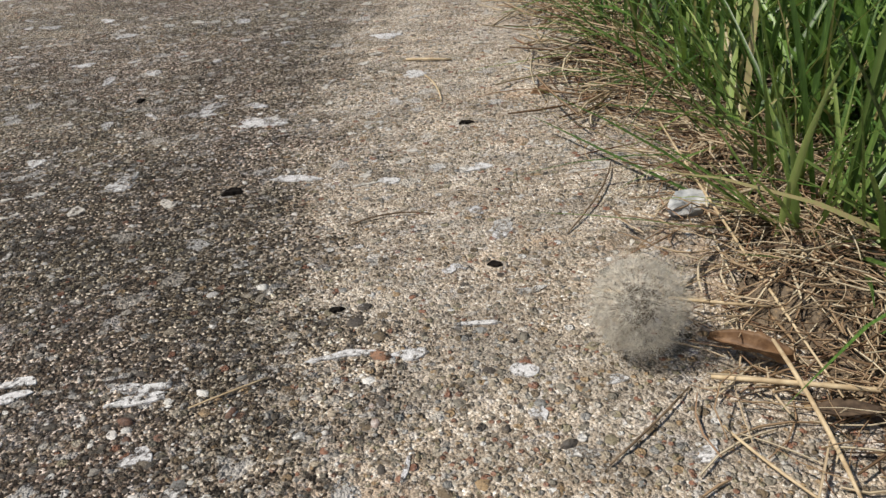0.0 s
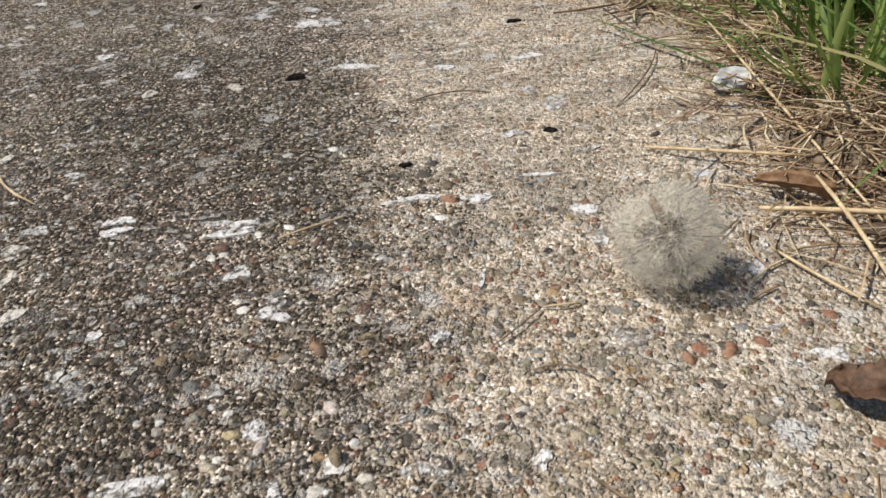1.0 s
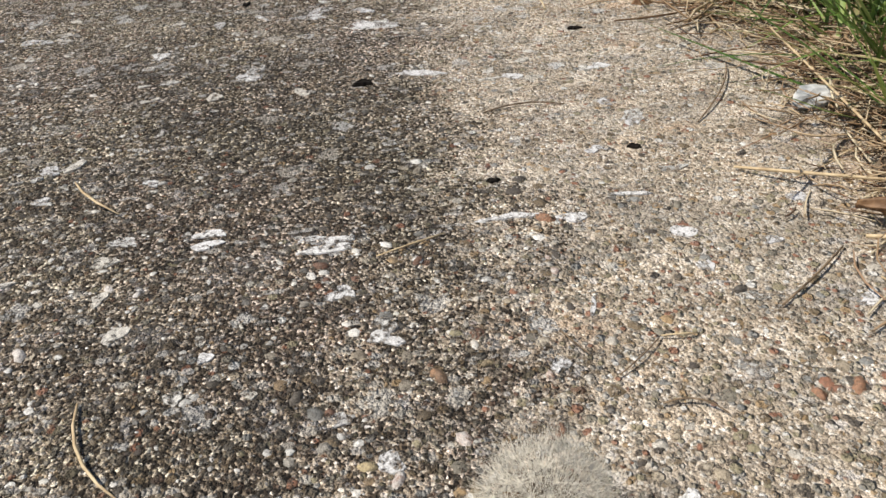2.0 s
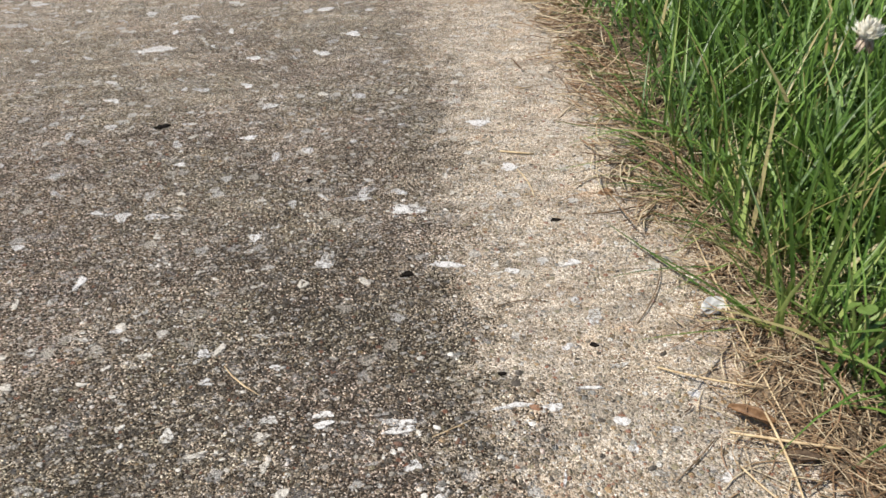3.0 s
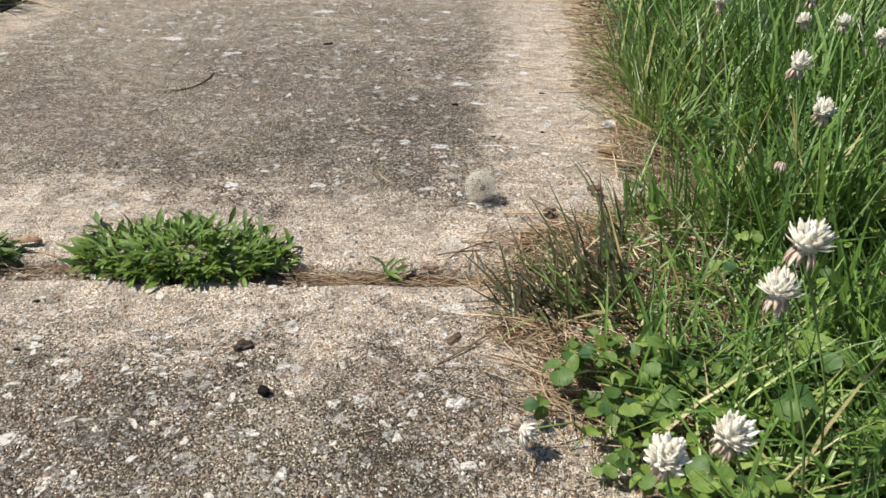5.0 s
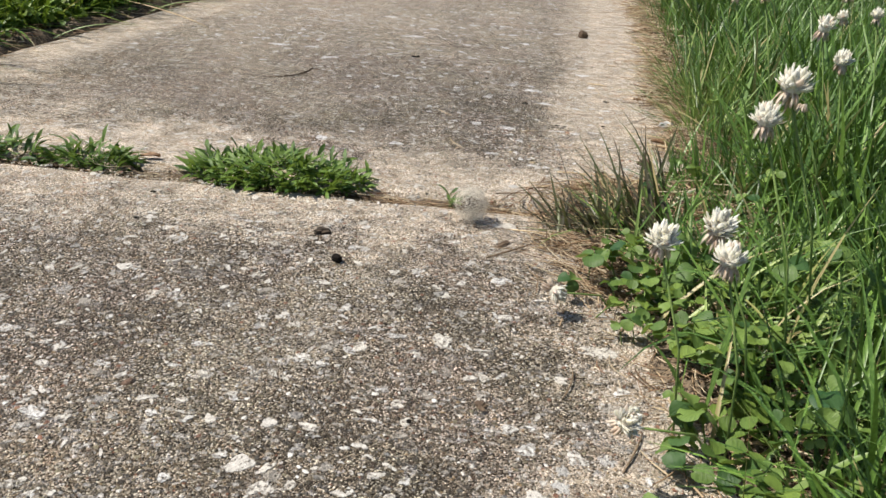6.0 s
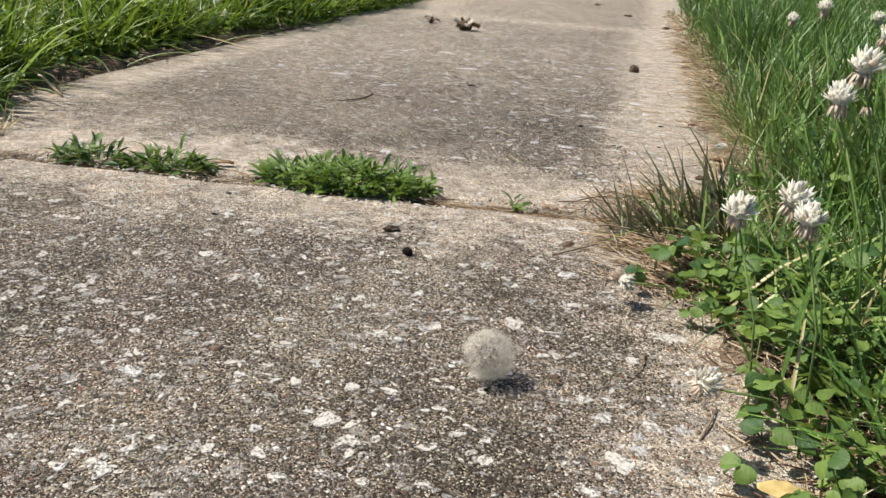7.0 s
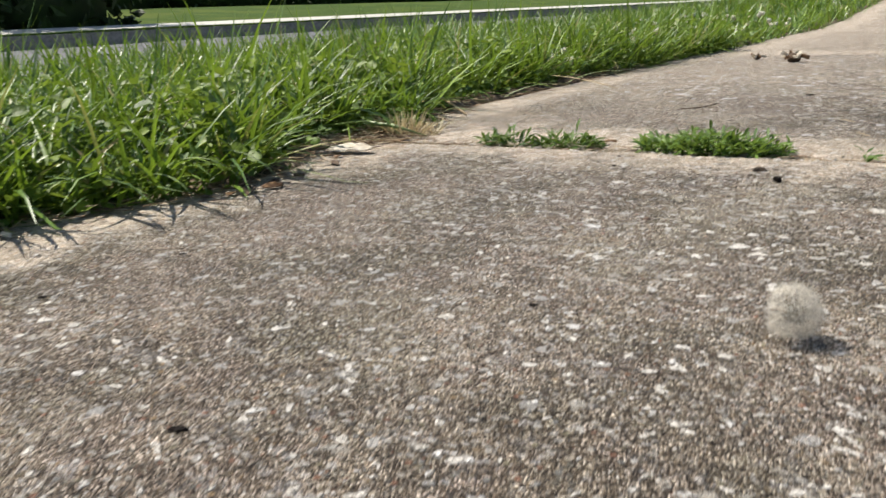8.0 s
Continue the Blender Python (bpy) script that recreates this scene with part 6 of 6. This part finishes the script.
CHIPS_FAR_B = ((-0.106, 0.905, 0.0160, 0.0170), (-0.024, 0.909, 0.0181, 0.0170), (0.018, 0.778, 0.0180, 0.0140), (-0.110, 0.593, 0.0100, 0.0110), (-0.253, 0.517, 0.0100, 0.0102), (-0.290, 0.455, 0.0081, 0.0092),
           (-0.151, 0.404, 0.0091, 0.0071), (-0.039, 0.357, 0.0081, 0.0070), (-0.530, 1.193, 0.0301, 0.0301), (-0.330, 1.178, 0.0341, 0.0294), (-0.206, 1.062, 0.0251, 0.0201), (-0.427, 1.053, 0.0271, 0.0260),
           (-0.128, 1.164, 0.0241, 0.0230), (-0.026, 1.075, 0.0211, 0.0210), (0.074, 1.150, 0.0241, 0.0220), (0.012, 0.973, 0.0190, 0.0190))
CHIPS_LOW_A = ((-0.232, -0.253, 0.0130, 0.0134), (-0.091, -0.303, 0.0117, 0.0104), (-0.064, -0.308, 0.0095, 0.0114), (-0.044, -0.351, 0.0149, 0.0126), (-0.029, -0.330, 0.0104, 0.0238), (-0.034, -0.271, 0.0076, 0.0155),
           (-0.008, -0.327, 0.0085, 0.0175), (-0.181, -0.453, 0.0158, 0.0180), (-0.259, -0.366, 0.0146, 0.0122), (-0.255, -0.416, 0.0117, 0.0108), (-0.316, -0.362, 0.0095, 0.0228), (-0.343, -0.336, 0.0193, 0.0170),
           (-0.365, -0.324, 0.0085, 0.0156), (-0.359, -0.301, 0.0098, 0.0136), (-0.293, -0.327, 0.0108, 0.0117), (-0.113, -0.436, 0.0085, 0.0098), (-0.119, -0.351, 0.0136, 0.0089), (-0.103, -0.362, 0.0054, 0.0130),
           (-0.042, -0.467, 0.0158, 0.0202), (-0.023, -0.484, 0.0117, 0.0190), (-0.137, -0.549, 0.0095, 0.0202), (-0.118, -0.522, 0.0082, 0.0117), (-0.095, -0.515, 0.0092, 0.0112), (0.020, -0.478, 0.0085, 0.0071))
CHIPS_LOW_B = ((0.020, -0.515, 0.0073, 0.0095), (0.057, -0.480, 0.0085, 0.0132), (0.120, -0.415, 0.0126, 0.0160), (0.150, -0.417, 0.0126, 0.0180), (0.115, -0.493, 0.0117, 0.0120), (0.132, -0.461, 0.0146, 0.0220),
           (0.107, -0.397, 0.0117, 0.0100), (0.090, -0.256, 0.0126, 0.0110), (0.080, -0.191, 0.0180, 0.0150), (0.007, -0.191, 0.0117, 0.0141), (0.050, -0.161, 0.0104, 0.0110), (0.164, -0.288, 0.0266, 0.0210),
           (0.048, -0.303, 0.0136, 0.0252), (-0.012, -0.198, 0.0085, 0.0132), (-0.236, -0.166, 0.0121, 0.0134), (-0.439, -0.173, 0.0143, 0.0150), (-0.161, -0.453, 0.0082, 0.0117), (-0.330, -0.380, 0.0126, 0.0220),
           (-0.283, -0.423, 0.0085, 0.0100), (0.086, -0.363, 0.0082, 0.0130), (0.014, -0.305, 0.0139, 0.0092), (-0.015, -0.424, 0.0149, 0.0082), (0.075, -0.346, 0.0095, 0.0081), (0.137, -0.333, 0.0104, 0.0120))
CHIPS_LOW_C = ((-0.084, -0.453, 0.0082, 0.0089), (-0.240, -0.468, 0.0085, 0.0108), (-0.169, -0.402, 0.0098, 0.0089), (-0.209, -0.402, 0.0095, 0.0094), (-0.073, -0.404, 0.0076, 0.0076), (-0.004, -0.518, 0.0073, 0.0082),
           (-0.158, -0.539, 0.0082, 0.0100))


def make_chips():
    rng = random.Random(17)
    for x, y, lx, ly in CHIPS_NEAR + CHIPS_MID + CHIPS_FRONT_A + CHIPS_FAR_A + CHIPS_FAR_B + CHIPS_LOW_A + CHIPS_LOW_B + CHIPS_LOW_C:
        v, f = chip_shape(rng, lx * 1.05, ly * 0.78)
        part("stone_chip", mesh_of("stone_chip", v, f, M["cool_flake" if y > 0 else "flake"], False), slab_a if y > 0 else slab_b, "", pose(x, y, float(slab_z(x, y)) + 0.0004, 0, 0, rng.uniform(-12, 12)))
    for slab, n, x0, x1, y0, y1 in ((slab_a, 3600, -0.76, 0.24, 0.02, 2.1), (slab_a, 480, -0.70, 0.06, 0.55, 2.0), (slab_b, 4200, -0.66, 0.21, -1.3, -0.04)):
        vs, fs = [], []
        for _ in range(n):
            x, y = rng.uniform(x0, x1), rng.uniform(y0, y1)
            if abs(x - 0.12) < 0.10 and abs(y - 0.3) < 0.14:
                continue
            big = rng.random() ** (2.6 if n > 500 else 1.2)
            lx = (0.0024 + 0.0100 * big) if n > 500 else (0.006 + 0.013 * big)
            v, f = chip_shape(rng, lx, lx * rng.uniform(0.28, 0.75), 8)
            m = pose(x, y, float(slab_z(x, y)) + 0.0004, 0, 0, rng.uniform(0, 180))
            o = len(vs)
            vs += [tuple(m @ Vector(p)) for p in v]
            fs += [tuple(i + o for i in q) for q in f]
        ob = part("chip_scatter", mesh_of("chip_scatter", vs, fs, M["flake" if n > 500 else "cool_flake"], False), slab, "scattered pale stone chips set in the concrete")
        ob["kind"] = "stuff"


make_pebbles()
make_chips()

# ---------------------------------------------------------------- what moves


def motions():
    """The seed head is blown along: it rocks, rolls off, rests, and rolls on over the joint."""
    way = ((0.0, 0.211, 0.293), (0.1, 0.216, 0.300), (0.2, 0.220, 0.304), (0.3, 0.219, 0.303), (0.4, 0.219, 0.300), (0.5, 0.222, 0.292), (0.6, 0.223, 0.283), (0.7, 0.223, 0.278),
           (0.8, 0.218, 0.273), (0.9, 0.204, 0.256), (1.0, 0.185, 0.237), (1.1, 0.158, 0.210), (1.2, 0.139, 0.189), (1.4, 0.112, 0.165), (1.7, 0.096, 0.155), (2.3, 0.095, 0.154),
           (3.5, 0.095, 0.154), (4.5, 0.094, 0.154), (4.7, 0.094, 0.154), (5.0, 0.091, 0.149), (5.2, 0.081, 0.128), (5.4, 0.065, 0.090), (5.6, 0.048, 0.040), (5.8, 0.037, -0.012),
           (5.9, 0.035, -0.036), (6.0, 0.035, -0.062), (6.1, 0.038, -0.096), (6.2, 0.041, -0.132), (6.3, 0.045, -0.163), (6.4, 0.048, -0.192), (6.5, 0.048, -0.217), (6.6, 0.047, -0.246),
           (6.7, 0.046, -0.280), (6.8, 0.044, -0.314), (6.9, 0.042, -0.351), (7.0, 0.042, -0.392), (7.1, 0.047, -0.430), (7.2, 0.053, -0.457), (7.3, 0.055, -0.480), (7.4, 0.050, -0.502),
           (7.5, 0.044, -0.519), (7.6, 0.038, -0.537), (7.7, 0.036, -0.564), (7.8, 0.037, -0.599), (7.9, 0.036, -0.630), (8.0, 0.035, -0.664))
    turn = pose(0, 0, 0, 62, -14, 0).to_3x3()
    rows = []
    last = None
    for t, x, y in way:
        if last is not None:
            d = Vector((x - last[0], y - last[1], 0))
            if d.length > 1e-5:
                turn = Matrix.Rotation(0.42 * d.length / BALL_R, 3, Vector((0, 0, 1)).cross(d).normalized()) @ turn
        last = (x, y)
        rows.append((t, Matrix.Translation((x, y, 0.0190)) @ turn.to_4x4()))
    walk(dandelion, rows)


motions()
